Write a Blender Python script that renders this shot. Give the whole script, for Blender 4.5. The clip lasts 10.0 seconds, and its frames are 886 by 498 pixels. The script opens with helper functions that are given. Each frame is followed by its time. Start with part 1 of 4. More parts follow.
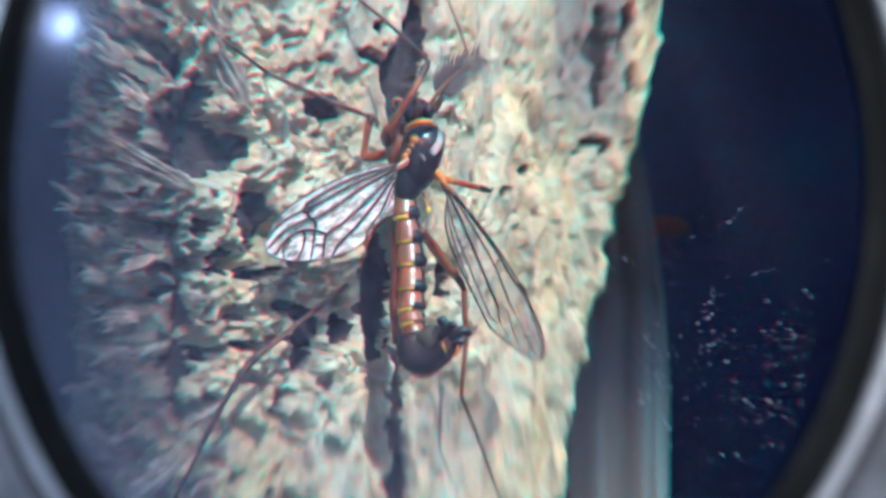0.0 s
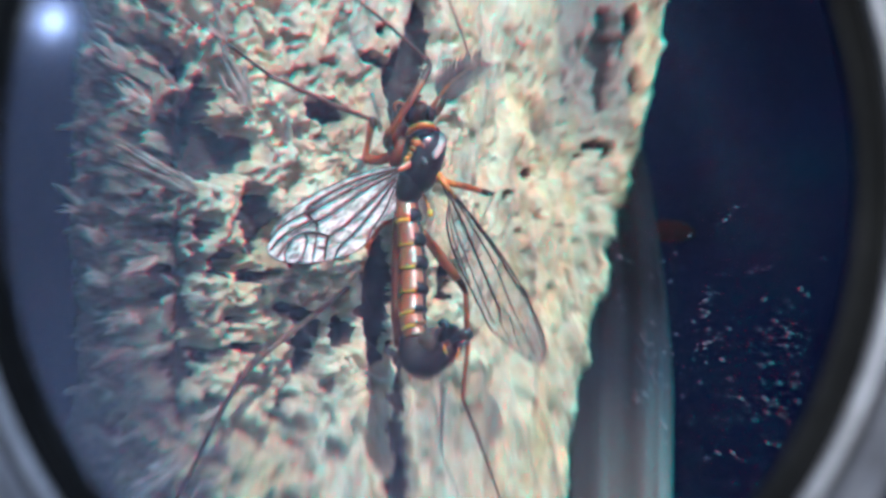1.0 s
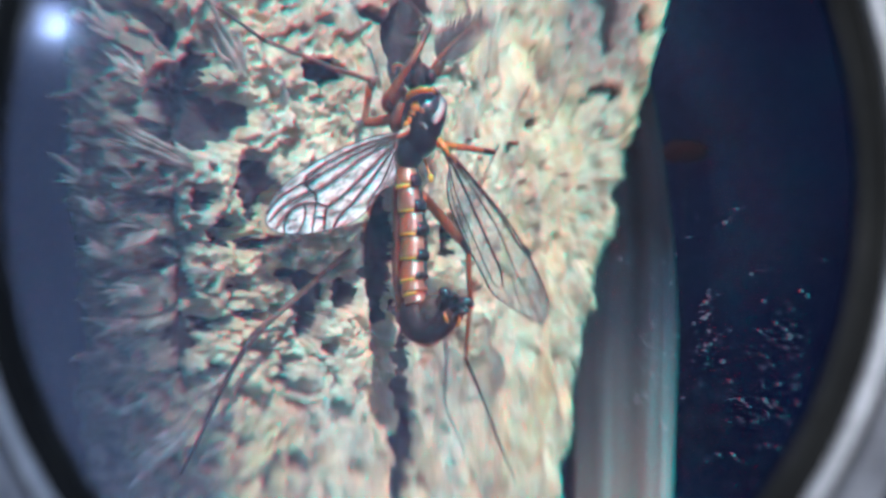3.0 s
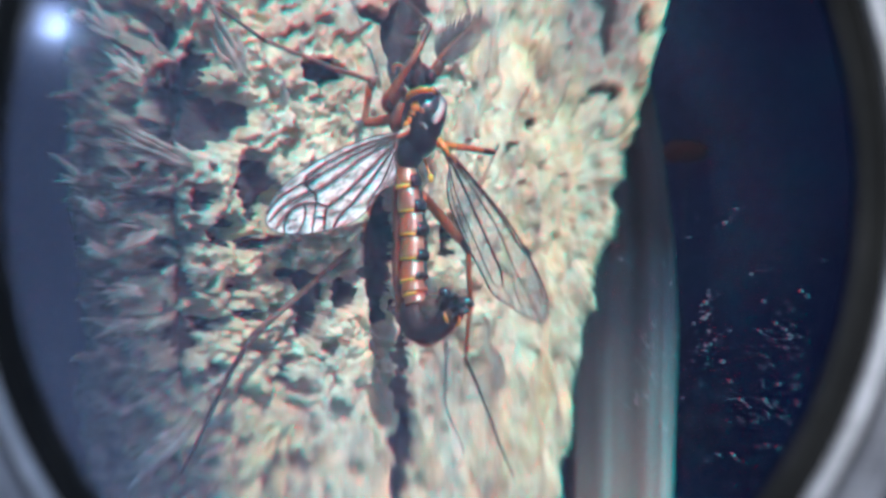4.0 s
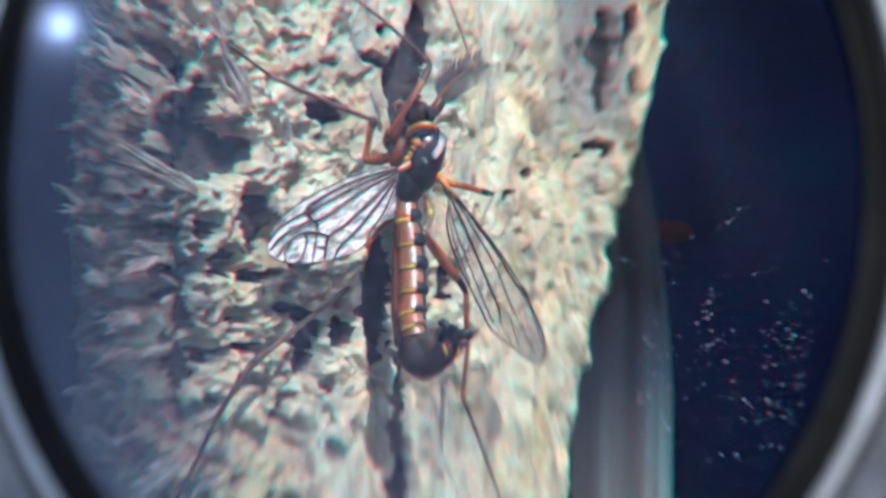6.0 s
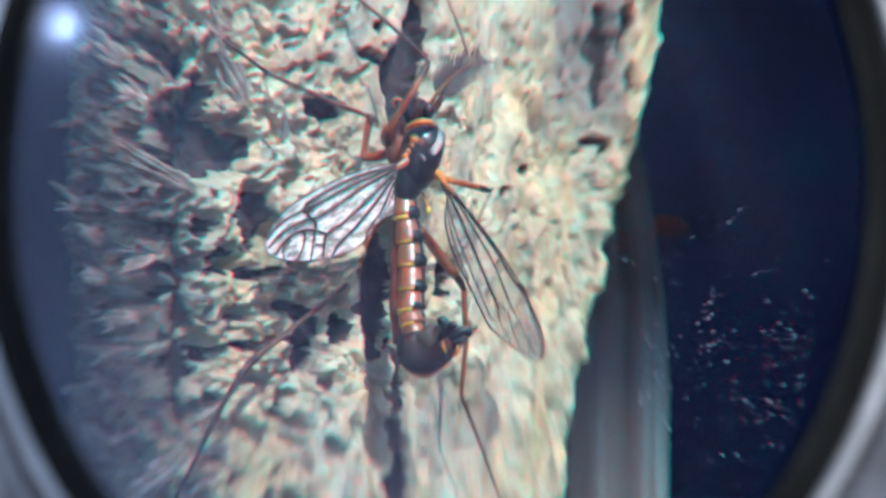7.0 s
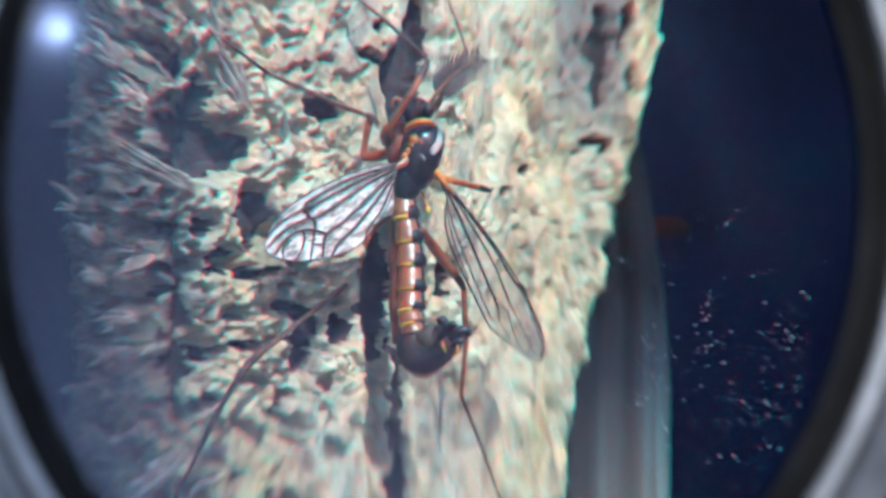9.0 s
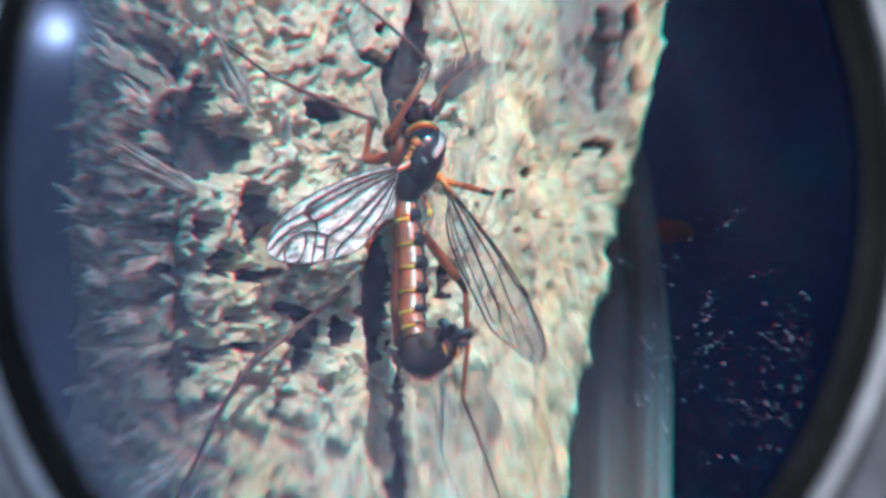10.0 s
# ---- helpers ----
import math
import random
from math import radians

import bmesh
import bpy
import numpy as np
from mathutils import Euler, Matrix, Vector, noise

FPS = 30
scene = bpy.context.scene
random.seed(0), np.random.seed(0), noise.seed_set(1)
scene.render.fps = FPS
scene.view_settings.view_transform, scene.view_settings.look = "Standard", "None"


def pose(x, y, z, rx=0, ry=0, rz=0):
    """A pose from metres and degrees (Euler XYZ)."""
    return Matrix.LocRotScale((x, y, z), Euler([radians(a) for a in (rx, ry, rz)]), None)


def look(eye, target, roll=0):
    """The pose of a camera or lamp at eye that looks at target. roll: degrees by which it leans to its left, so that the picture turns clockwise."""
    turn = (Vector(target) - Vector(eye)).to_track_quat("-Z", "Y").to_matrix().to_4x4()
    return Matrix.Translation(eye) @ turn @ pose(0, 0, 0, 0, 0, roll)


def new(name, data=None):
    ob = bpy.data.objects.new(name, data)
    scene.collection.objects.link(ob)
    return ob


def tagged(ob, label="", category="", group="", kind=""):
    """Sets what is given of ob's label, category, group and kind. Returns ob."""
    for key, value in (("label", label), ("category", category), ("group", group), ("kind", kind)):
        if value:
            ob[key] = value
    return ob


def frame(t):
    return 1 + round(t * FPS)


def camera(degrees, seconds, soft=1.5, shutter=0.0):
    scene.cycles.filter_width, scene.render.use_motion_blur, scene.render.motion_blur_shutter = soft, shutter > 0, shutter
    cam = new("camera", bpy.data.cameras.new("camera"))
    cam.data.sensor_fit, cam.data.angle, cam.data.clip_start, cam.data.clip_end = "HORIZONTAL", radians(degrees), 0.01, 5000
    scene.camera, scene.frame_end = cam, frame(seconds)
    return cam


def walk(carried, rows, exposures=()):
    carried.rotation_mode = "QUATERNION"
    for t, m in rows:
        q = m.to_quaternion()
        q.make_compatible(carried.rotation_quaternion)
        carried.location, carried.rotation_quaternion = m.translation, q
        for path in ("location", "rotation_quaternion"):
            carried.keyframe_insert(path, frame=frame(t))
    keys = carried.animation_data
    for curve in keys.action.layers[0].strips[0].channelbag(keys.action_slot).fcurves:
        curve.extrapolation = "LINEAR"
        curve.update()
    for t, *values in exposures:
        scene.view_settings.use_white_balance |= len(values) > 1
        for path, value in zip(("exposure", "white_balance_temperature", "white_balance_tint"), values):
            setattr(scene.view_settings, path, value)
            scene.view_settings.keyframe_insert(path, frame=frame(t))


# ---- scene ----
MM = 0.001
EYE = 1.2  # the camera's height over the ground


def V(p):
    """A point in millimetres from the first camera place, as metres in the world."""
    return Vector((p[0] * MM, p[1] * MM, p[2] * MM + EYE))


# ---- camera ----
cam = camera(54.4, 10.0, soft=2.9)
cam.data.dof.use_dof = True
cam.data.dof.focus_distance = 0.0655
cam.data.dof.aperture_fstop = 50


def held(x, y, z, pitch, roll, yaw):
    """A pose of the hand-held camera: millimetres right, ahead and up, and degrees."""
    turn = Matrix.Rotation(radians(yaw), 4, "Z") @ Matrix.Rotation(radians(pitch), 4, "X") @ Matrix.Rotation(radians(roll), 4, "Y")
    return Matrix.Translation(V((x, y, z))) @ turn @ Matrix.Rotation(radians(90), 4, "X")


PATH = [
    (0.0, held(0.00, 0.00, 0.00, 0.000, 0.000, 0.000)),
    (0.5, held(0.15, -0.05, -0.22, 0.312, -0.050, 0.247)),
    (1.0, held(0.23, -0.12, -0.19, 0.345, -0.103, 0.306)),
    (1.5, held(0.02, -0.06, -0.15, 0.452, -0.139, 0.262)),
    (2.0, held(1.13, -0.03, 0.65, -0.531, -0.005, 1.029)),
    (2.5, held(1.54, 0.16, 1.46, -1.727, 0.028, 1.733)),
    (2.6, held(1.49, 0.21, 1.78, -2.208, 0.056, 1.662)),
    (2.7, held(1.41, 0.27, 2.26, -2.929, 0.098, 1.556)),
    (2.8, held(1.27, 0.40, 3.12, -4.210, 0.173, 1.368)),
    (2.9, held(1.14, 0.51, 3.95, -5.452, 0.245, 1.186)),
    (3.0, held(1.11, 0.54, 4.14, -5.733, 0.261, 1.145)),
    (3.2, held(1.09, 0.55, 4.22, -5.853, 0.268, 1.128)),
    (3.5, held(1.09, 0.56, 4.25, -5.893, 0.271, 1.122)),
    (3.8, held(1.09, 0.55, 4.22, -5.853, 0.268, 1.128)),
    (4.0, held(1.11, 0.54, 4.14, -5.733, 0.261, 1.145)),
    (4.1, held(1.14, 0.51, 3.95, -5.452, 0.245, 1.186)),
    (4.2, held(1.27, 0.40, 3.12, -4.210, 0.173, 1.368)),
    (4.3, held(1.42, 0.26, 2.18, -2.808, 0.091, 1.574)),
    (4.4, held(1.50, 0.19, 1.67, -2.047, 0.047, 1.686)),
    (4.5, held(1.47, 0.19, 1.40, -1.664, -0.002, 1.669)),
    (5.0, held(1.07, 0.03, 0.63, -0.533, 0.015, 0.980)),
    (5.5, held(0.18, -0.05, -0.15, 0.473, -0.177, 0.405)),
    (6.0, held(0.23, -0.12, -0.19, 0.345, -0.103, 0.306)),
    (6.5, held(0.15, -0.05, -0.22, 0.312, -0.050, 0.247)),
    (7.0, held(-0.08, 0.01, -0.00, -0.003, 0.021, -0.068)),
    (7.5, held(0.21, -0.06, -0.15, 0.034, 0.083, 0.123)),
    (8.0, held(0.13, 0.02, -0.01, -0.012, -0.148, 0.245)),
    (8.5, held(0.16, -0.00, 0.05, -0.015, -0.112, 0.233)),
    (9.0, held(0.07, 0.05, -0.09, 0.056, 0.044, 0.045)),
    (9.5, held(0.05, -0.01, -0.06, 0.010, 0.039, -0.016)),
    (10.0, held(0.26, -0.08, -0.15, 0.284, -0.080, 0.314)),
]
walk(cam, PATH, [(0.0, 0.6, 5350, 13), (10.0, 0.6, 5350, 13)])

# ---- light ----
world = bpy.data.worlds.new("World")
scene.world = world
world.use_nodes = True
wn, wl = world.node_tree.nodes, world.node_tree.links
sky = wn.new("ShaderNodeTexSky")
sky.sky_type, sky.sun_disc = "NISHITA", False
SUN = Vector((0.27, -0.65, 0.71)).normalized()  # towards the sun
sky.sun_elevation = math.asin(SUN.z)
sky.sun_rotation = math.atan2(SUN.x, SUN.y)
wn["Background"].inputs["Strength"].default_value = 0.135
wl.new(sky.outputs[0], wn["Background"].inputs["Color"])
sun = new("sun", bpy.data.lights.new("sun", "SUN"))
sun.data.energy, sun.data.angle, sun.data.color = 4.1, radians(0.53), (1.0, 0.91, 0.76)
sun.matrix_world = look(SUN * 20, (0, 0, EYE))


# ---- materials ----
def material(name, rough=0.6, metal=0.0):
    m = bpy.data.materials.new(name)
    m.use_nodes = True
    b = m.node_tree.nodes["Principled BSDF"]
    b.inputs["Roughness"].default_value, b.inputs["Metallic"].default_value = rough, metal
    return m, m.node_tree.nodes, m.node_tree.links, b


def noise_tex(n, l, scale, detail=6.0, rough=0.6, stretch=(1, 1, 1), turn=0):
    tc, mp, t = n.new("ShaderNodeTexCoord"), n.new("ShaderNodeMapping"), n.new("ShaderNodeTexNoise")
    mp.vector_type = "TEXTURE"
    mp.inputs["Scale"].default_value = [1 / k for k in stretch]
    mp.inputs["Rotation"].default_value = (0, radians(turn), 0)
    t.inputs["Scale"].default_value, t.inputs["Detail"].default_value, t.inputs["Roughness"].default_value = scale, detail, rough
    l.new(tc.outputs["Object"], mp.inputs["Vector"])
    l.new(mp.outputs["Vector"], t.inputs["Vector"])
    return t.outputs["Fac"]


def ramp(n, l, fac, *stops):
    r = n.new("ShaderNodeValToRGB")
    while len(r.color_ramp.elements) < len(stops):
        r.color_ramp.elements.new(0.5)
    for e, (pos, col) in zip(r.color_ramp.elements, stops):
        e.position, e.color = pos, (*col, 1)
    l.new(fac, r.inputs["Fac"])
    return r.outputs["Color"]


def mixed(n, l, fac, a, b, mode="MIX"):
    x = n.new("ShaderNodeMix")
    x.data_type, x.blend_type = "RGBA", mode
    if isinstance(fac, float):
        x.inputs[0].default_value = fac
    else:
        l.new(fac, x.inputs[0])
    l.new(a, x.inputs[6])
    l.new(b, x.inputs[7])
    return x.outputs[2]


def bump(n, l, b, height, strength, distance):
    k = n.new("ShaderNodeBump")
    k.inputs["Strength"].default_value, k.inputs["Distance"].default_value = strength, distance
    l.new(height, k.inputs["Height"])
    l.new(k.outputs["Normal"], b.inputs["Normal"])


def speckled(name, dark, mid, light, scale, rough=0.6, relief=0.0, stretch=(1, 1, 1), coat=0.0, metal=0.0, spec=0.5, coat_rough=0.2):
    """A surface whose colour wanders at two scales, with fine relief. scale: per metre."""
    m, n, l, b = material(name, rough, metal)
    coarse = ramp(n, l, noise_tex(n, l, scale, 3, 0.5, stretch), (0.3, dark), (0.5, mid), (0.7, light))
    fine = ramp(n, l, noise_tex(n, l, scale * 7, 5, 0.7, stretch), (0.25, (0.62, 0.6, 0.58)), (0.7, (1.0, 1.0, 1.0)))
    l.new(mixed(n, l, 1.0, coarse, fine, "MULTIPLY"), b.inputs["Base Color"])
    if relief:
        bump(n, l, b, noise_tex(n, l, scale * 9, 6, 0.7, stretch), 0.6, relief)
    b.inputs["Coat Weight"].default_value, b.inputs["Coat Roughness"].default_value = coat, coat_rough
    b.inputs["Specular IOR Level"].default_value = spec
    return m


def bark_material():
    """Bark under a crust of lichen: grey-brown, cream and yellow-green patches, grainy."""
    m, n, l, b = material("lichened bark", 0.88)
    base = ramp(n, l, noise_tex(n, l, 300, 5, 0.62, (1, 1, 0.6)), (0.28, (0.19, 0.155, 0.13)), (0.42, (0.45, 0.41, 0.335)), (0.55, (0.67, 0.64, 0.515)), (0.70, (0.80, 0.775, 0.63)))
    lichen = ramp(n, l, noise_tex(n, l, 1100, 4, 0.6), (0.3, (0.46, 0.45, 0.36)), (0.7, (0.76, 0.73, 0.58)))
    where = n.new("ShaderNodeMapRange")
    l.new(noise_tex(n, l, 120, 4, 0.6, (1, 1, 0.5)), where.inputs[0])
    where.inputs[1].default_value, where.inputs[2].default_value = 0.48, 0.62
    where.inputs[3].default_value, where.inputs[4].default_value = 0.0, 0.6
    fine = ramp(n, l, noise_tex(n, l, 2600, 5, 0.7), (0.25, (0.66, 0.66, 0.68)), (0.7, (1.0, 1.0, 1.0)))
    # the crust is smooth and darker on the far side, rough and grainy on the near one
    tc, xyz, grain = n.new("ShaderNodeTexCoord"), n.new("ShaderNodeSeparateXYZ"), n.new("ShaderNodeMapRange")
    l.new(tc.outputs["Object"], xyz.inputs[0])
    l.new(xyz.outputs["X"], grain.inputs[0])
    grain.inputs[1].default_value, grain.inputs[2].default_value = 0.010, 0.022
    grain.inputs[3].default_value, grain.inputs[4].default_value = 1.0, 0.14
    tint = ramp(n, l, noise_tex(n, l, 210, 3, 0.55, (1, 1, 0.35)), (0.3, (0.74, 0.90, 0.94)), (0.45, (0.95, 0.98, 0.96)), (0.58, (1.0, 0.93, 0.80)), (0.72, (0.96, 1.0, 0.76)))
    patch = ramp(n, l, noise_tex(n, l, 620, 3, 0.6), (0.34, (0.82, 0.94, 0.97)), (0.47, (0.98, 0.99, 0.98)), (0.56, (1.0, 0.96, 0.88)), (0.68, (1.0, 0.89, 0.82)))
    toned = mixed(n, l, 1.0, mixed(n, l, where.outputs[0], base, lichen), mixed(n, l, 1.0, tint, patch, "MULTIPLY"), "MULTIPLY")
    worn = n.new("ShaderNodeRGB")
    worn.outputs[0].default_value = (0.645, 0.635, 0.575, 1)
    worn = mixed(n, l, 1.0, toned, worn.outputs[0], "MULTIPLY")
    # a grey band beside the upper hollow: the shadow there, put into the colour
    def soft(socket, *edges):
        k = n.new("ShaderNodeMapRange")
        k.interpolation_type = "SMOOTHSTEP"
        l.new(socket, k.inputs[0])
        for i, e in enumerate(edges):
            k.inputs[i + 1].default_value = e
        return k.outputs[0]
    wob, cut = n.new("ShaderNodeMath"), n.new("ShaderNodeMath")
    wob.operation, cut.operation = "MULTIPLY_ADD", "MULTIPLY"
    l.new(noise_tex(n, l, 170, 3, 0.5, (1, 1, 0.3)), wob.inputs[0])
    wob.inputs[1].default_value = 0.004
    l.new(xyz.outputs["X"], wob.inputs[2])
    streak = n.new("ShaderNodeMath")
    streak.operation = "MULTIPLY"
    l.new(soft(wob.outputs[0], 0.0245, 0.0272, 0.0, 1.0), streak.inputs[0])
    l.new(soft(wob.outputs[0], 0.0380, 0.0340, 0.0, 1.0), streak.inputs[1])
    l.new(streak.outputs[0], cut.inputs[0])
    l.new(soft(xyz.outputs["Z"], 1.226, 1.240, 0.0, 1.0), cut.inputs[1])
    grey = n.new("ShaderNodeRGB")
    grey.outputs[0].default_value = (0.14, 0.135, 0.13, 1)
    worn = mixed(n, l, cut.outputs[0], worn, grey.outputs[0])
    # the near side's shade, put into the colour as dark blotches that close up
    near_fade = n.new("ShaderNodeMath")
    near_fade.operation = "MULTIPLY_ADD"
    l.new(noise_tex(n, l, 260, 4, 0.6), near_fade.inputs[0])
    near_fade.inputs[1].default_value = 0.016
    l.new(xyz.outputs["X"], near_fade.inputs[2])
    near_shade = n.new("ShaderNodeRGB")
    near_shade.outputs[0].default_value = (0.055, 0.06, 0.07, 1)
    crust = mixed(n, l, grain.outputs[0], worn, mixed(n, l, 1.0, toned, fine, "MULTIPLY"))
    l.new(mixed(n, l, soft(near_fade.outputs[0], 0.006, -0.007, 0.0, 0.92), crust, near_shade.outputs[0]), b.inputs["Base Color"])
    bump(n, l, b, noise_tex(n, l, 1900, 6, 0.7), 0.5, 0.0002)
    l.new(grain.outputs[0], n["Bump"].inputs["Strength"])
    return m


def stake_material():
    """Old grey wood, with shade painted in: near black towards the top in a long, uneven change."""
    m, n, l, b = material("old grey stake wood", 0.85)
    b.inputs["Specular IOR Level"].default_value = 0.15
    grain = ramp(n, l, noise_tex(n, l, 230, 2, 0.5, (1, 1, 0.02)), (0.30, (0.10, 0.075, 0.08)), (0.44, (0.17, 0.175, 0.17)), (0.55, (0.19, 0.17, 0.165)), (0.66, (0.24, 0.34, 0.33)))
    tc, xyz, top_fade = n.new("ShaderNodeTexCoord"), n.new("ShaderNodeSeparateXYZ"), n.new("ShaderNodeMapRange")
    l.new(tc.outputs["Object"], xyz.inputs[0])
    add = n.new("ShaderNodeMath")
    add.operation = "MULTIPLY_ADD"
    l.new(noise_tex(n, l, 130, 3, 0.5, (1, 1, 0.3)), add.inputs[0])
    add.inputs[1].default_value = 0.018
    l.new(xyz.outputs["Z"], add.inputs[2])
    l.new(add.outputs[0], top_fade.inputs[0])
    top_fade.inputs[1].default_value, top_fade.inputs[2].default_value = 1.226, 1.189
    tone = ramp(n, l, top_fade.outputs[0], (0.0, (0.008, 0.011, 0.024)), (0.35, (0.09, 0.12, 0.18)), (0.7, (0.34, 0.40, 0.44)), (1.0, (0.72, 0.76, 0.75)))
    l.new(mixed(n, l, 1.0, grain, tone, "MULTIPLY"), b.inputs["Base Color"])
    bump(n, l, b, noise_tex(n, l, 900, 5, 0.6, (1, 1, 0.05)), 0.6, 0.0003)
    return m


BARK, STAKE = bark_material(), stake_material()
WOOD = speckled("bare wood", (0.03, 0.03, 0.032), (0.055, 0.055, 0.055), (0.09, 0.09, 0.08), 300, 0.8, 0.0001, (1, 1, 0.06))
FLAKE = speckled("bark flake", (0.12, 0.11, 0.105), (0.27, 0.25, 0.23), (0.5, 0.47, 0.42), 520, 0.8, 0.00016, (1, 1, 0.4))
PALE_FLAKE = speckled("pale frayed bark", (0.22, 0.18, 0.16), (0.42, 0.37, 0.33), (0.66, 0.60, 0.54), 900, 0.85, 0.0001)
BLACK_CHITIN = speckled("black chitin", (0.005, 0.005, 0.008), (0.009, 0.009, 0.014), (0.018, 0.018, 0.028), 900, 0.4, 0.00001, coat=1.0, spec=0.4, coat_rough=0.22)
GLEAM_CHITIN = speckled("gleaming black chitin", (0.008, 0.008, 0.012), (0.012, 0.012, 0.018), (0.02, 0.02, 0.03), 900, 0.5, 0.00006, coat=1.0, spec=0.5, coat_rough=0.5)
GLEAM_CHITIN.node_tree.nodes["Principled BSDF"].inputs["Coat IOR"].default_value = 1.8
ORANGE_CHITIN = speckled("orange chitin", (0.17, 0.045, 0.012), (0.33, 0.095, 0.022), (0.5, 0.18, 0.045), 500, 0.45, 0.0002, coat=1.0, spec=0.4, coat_rough=0.36)
ORANGE_CHITIN.node_tree.nodes["Principled BSDF"].inputs["Coat IOR"].default_value = 1.85
DULL_CHITIN = speckled("dull brown chitin", (0.10, 0.035, 0.02), (0.18, 0.06, 0.03), (0.28, 0.1, 0.04), 900, 0.5, 0.00003)
RED_CHITIN = speckled("red-brown leg chitin", (0.15, 0.048, 0.026), (0.25, 0.082, 0.038), (0.36, 0.13, 0.055), 900, 0.42, 0.00001, coat=0.2)
SCARLET_CHITIN = speckled("orange-red leg chitin", (0.32, 0.085, 0.035), (0.45, 0.13, 0.05), (0.56, 0.19, 0.07), 900, 0.4, 0.00001, coat=0.3)
AMBER_CHITIN = speckled("amber chitin", (0.42, 0.14, 0.025), (0.6, 0.22, 0.035), (0.72, 0.32, 0.06), 900, 0.35, coat=0.3)
COMB_GREY = speckled("grey-brown comb", (0.05, 0.045, 0.048), (0.09, 0.082, 0.082), (0.15, 0.135, 0.13), 900, 0.5)
YELLOW_CHITIN = speckled("yellow chitin", (0.62, 0.38, 0.04), (0.78, 0.52, 0.08), (0.85, 0.62, 0.14), 900, 0.35, coat=0.3)
DARK_LEG = speckled("dark leg chitin", (0.03, 0.016, 0.014), (0.055, 0.028, 0.022), (0.09, 0.045, 0.03), 900, 0.45, 0.00001)
BROWN_LEG = speckled("brown leg chitin", (0.08, 0.045, 0.035), (0.13, 0.078, 0.056), (0.2, 0.12, 0.085), 900, 0.5, 0.00001)
TAIL_CHITIN = speckled("brown-black tail chitin", (0.006, 0.004, 0.004), (0.014, 0.007, 0.006), (0.07, 0.022, 0.012), 800, 0.5, 0.0002, coat=0.1, spec=0.3)
SMOKE_CHITIN = speckled("smoky brown tail chitin", (0.05, 0.035, 0.028), (0.085, 0.06, 0.045), (0.14, 0.095, 0.065), 700, 0.5, 0.00005)
VEIN = speckled("wing vein", (0.02, 0.014, 0.016), (0.04, 0.026, 0.026), (0.07, 0.045, 0.035), 900, 0.4)
AMBER_VEIN = speckled("amber wing vein", (0.24, 0.1, 0.03), (0.36, 0.17, 0.05), (0.48, 0.24, 0.07), 900, 0.4)
EYE_BLACK = speckled("compound eye", (0.01, 0.01, 0.016), (0.02, 0.02, 0.03), (0.04, 0.04, 0.055), 2600, 0.3, 0.00002)
STEEL = speckled("brushed steel", (0.5, 0.5, 0.5), (0.66, 0.66, 0.66), (0.8, 0.8, 0.8), 240, 0.45, 0.00004, metal=0.15)
SATIN = speckled("worn grey alloy", (0.2, 0.2, 0.21), (0.36, 0.36, 0.38), (0.58, 0.58, 0.6), 420, 0.5, 0.00003, metal=0.7)
BLACK_RING = speckled("black anodised ring", (0.005, 0.005, 0.0045), (0.008, 0.008, 0.007), (0.013, 0.013, 0.011), 300, 0.7, 0.00002, spec=0.2)
LIP_GREY = speckled("grey lip", (0.02, 0.02, 0.02), (0.032, 0.033, 0.033), (0.05, 0.05, 0.05), 300, 0.95, spec=0.0)
# the hollows' shade is put into this near-black colour
HOLLOW_SHADE = speckled("dark hollow shade", (0.016, 0.014, 0.018), (0.034, 0.028, 0.032), (0.075, 0.06, 0.058), 500, 0.9, 0.00015)
DEAD_LEAF = speckled("dead leaf", (0.006, 0.002, 0.002), (0.009, 0.003, 0.003), (0.014, 0.0045, 0.0035), 120, 0.9, spec=0.0)
TWIG = speckled("dark twig", (0.006, 0.005, 0.005), (0.01, 0.008, 0.008), (0.016, 0.013, 0.012), 200, 0.9, spec=0.1)
TREE_BARK = speckled("rough tree bark", (0.05, 0.04, 0.032), (0.1, 0.085, 0.065), (0.17, 0.15, 0.12), 18, 0.9, 0.004, (1, 1, 0.25))
LEAVES = speckled("green leaves", (0.03, 0.06, 0.015), (0.05, 0.1, 0.025), (0.08, 0.14, 0.035), 3, 0.6)
SOIL = speckled("forest floor", (0.02, 0.017, 0.012), (0.04, 0.034, 0.022), (0.07, 0.06, 0.036), 3, 0.95, 0.01)


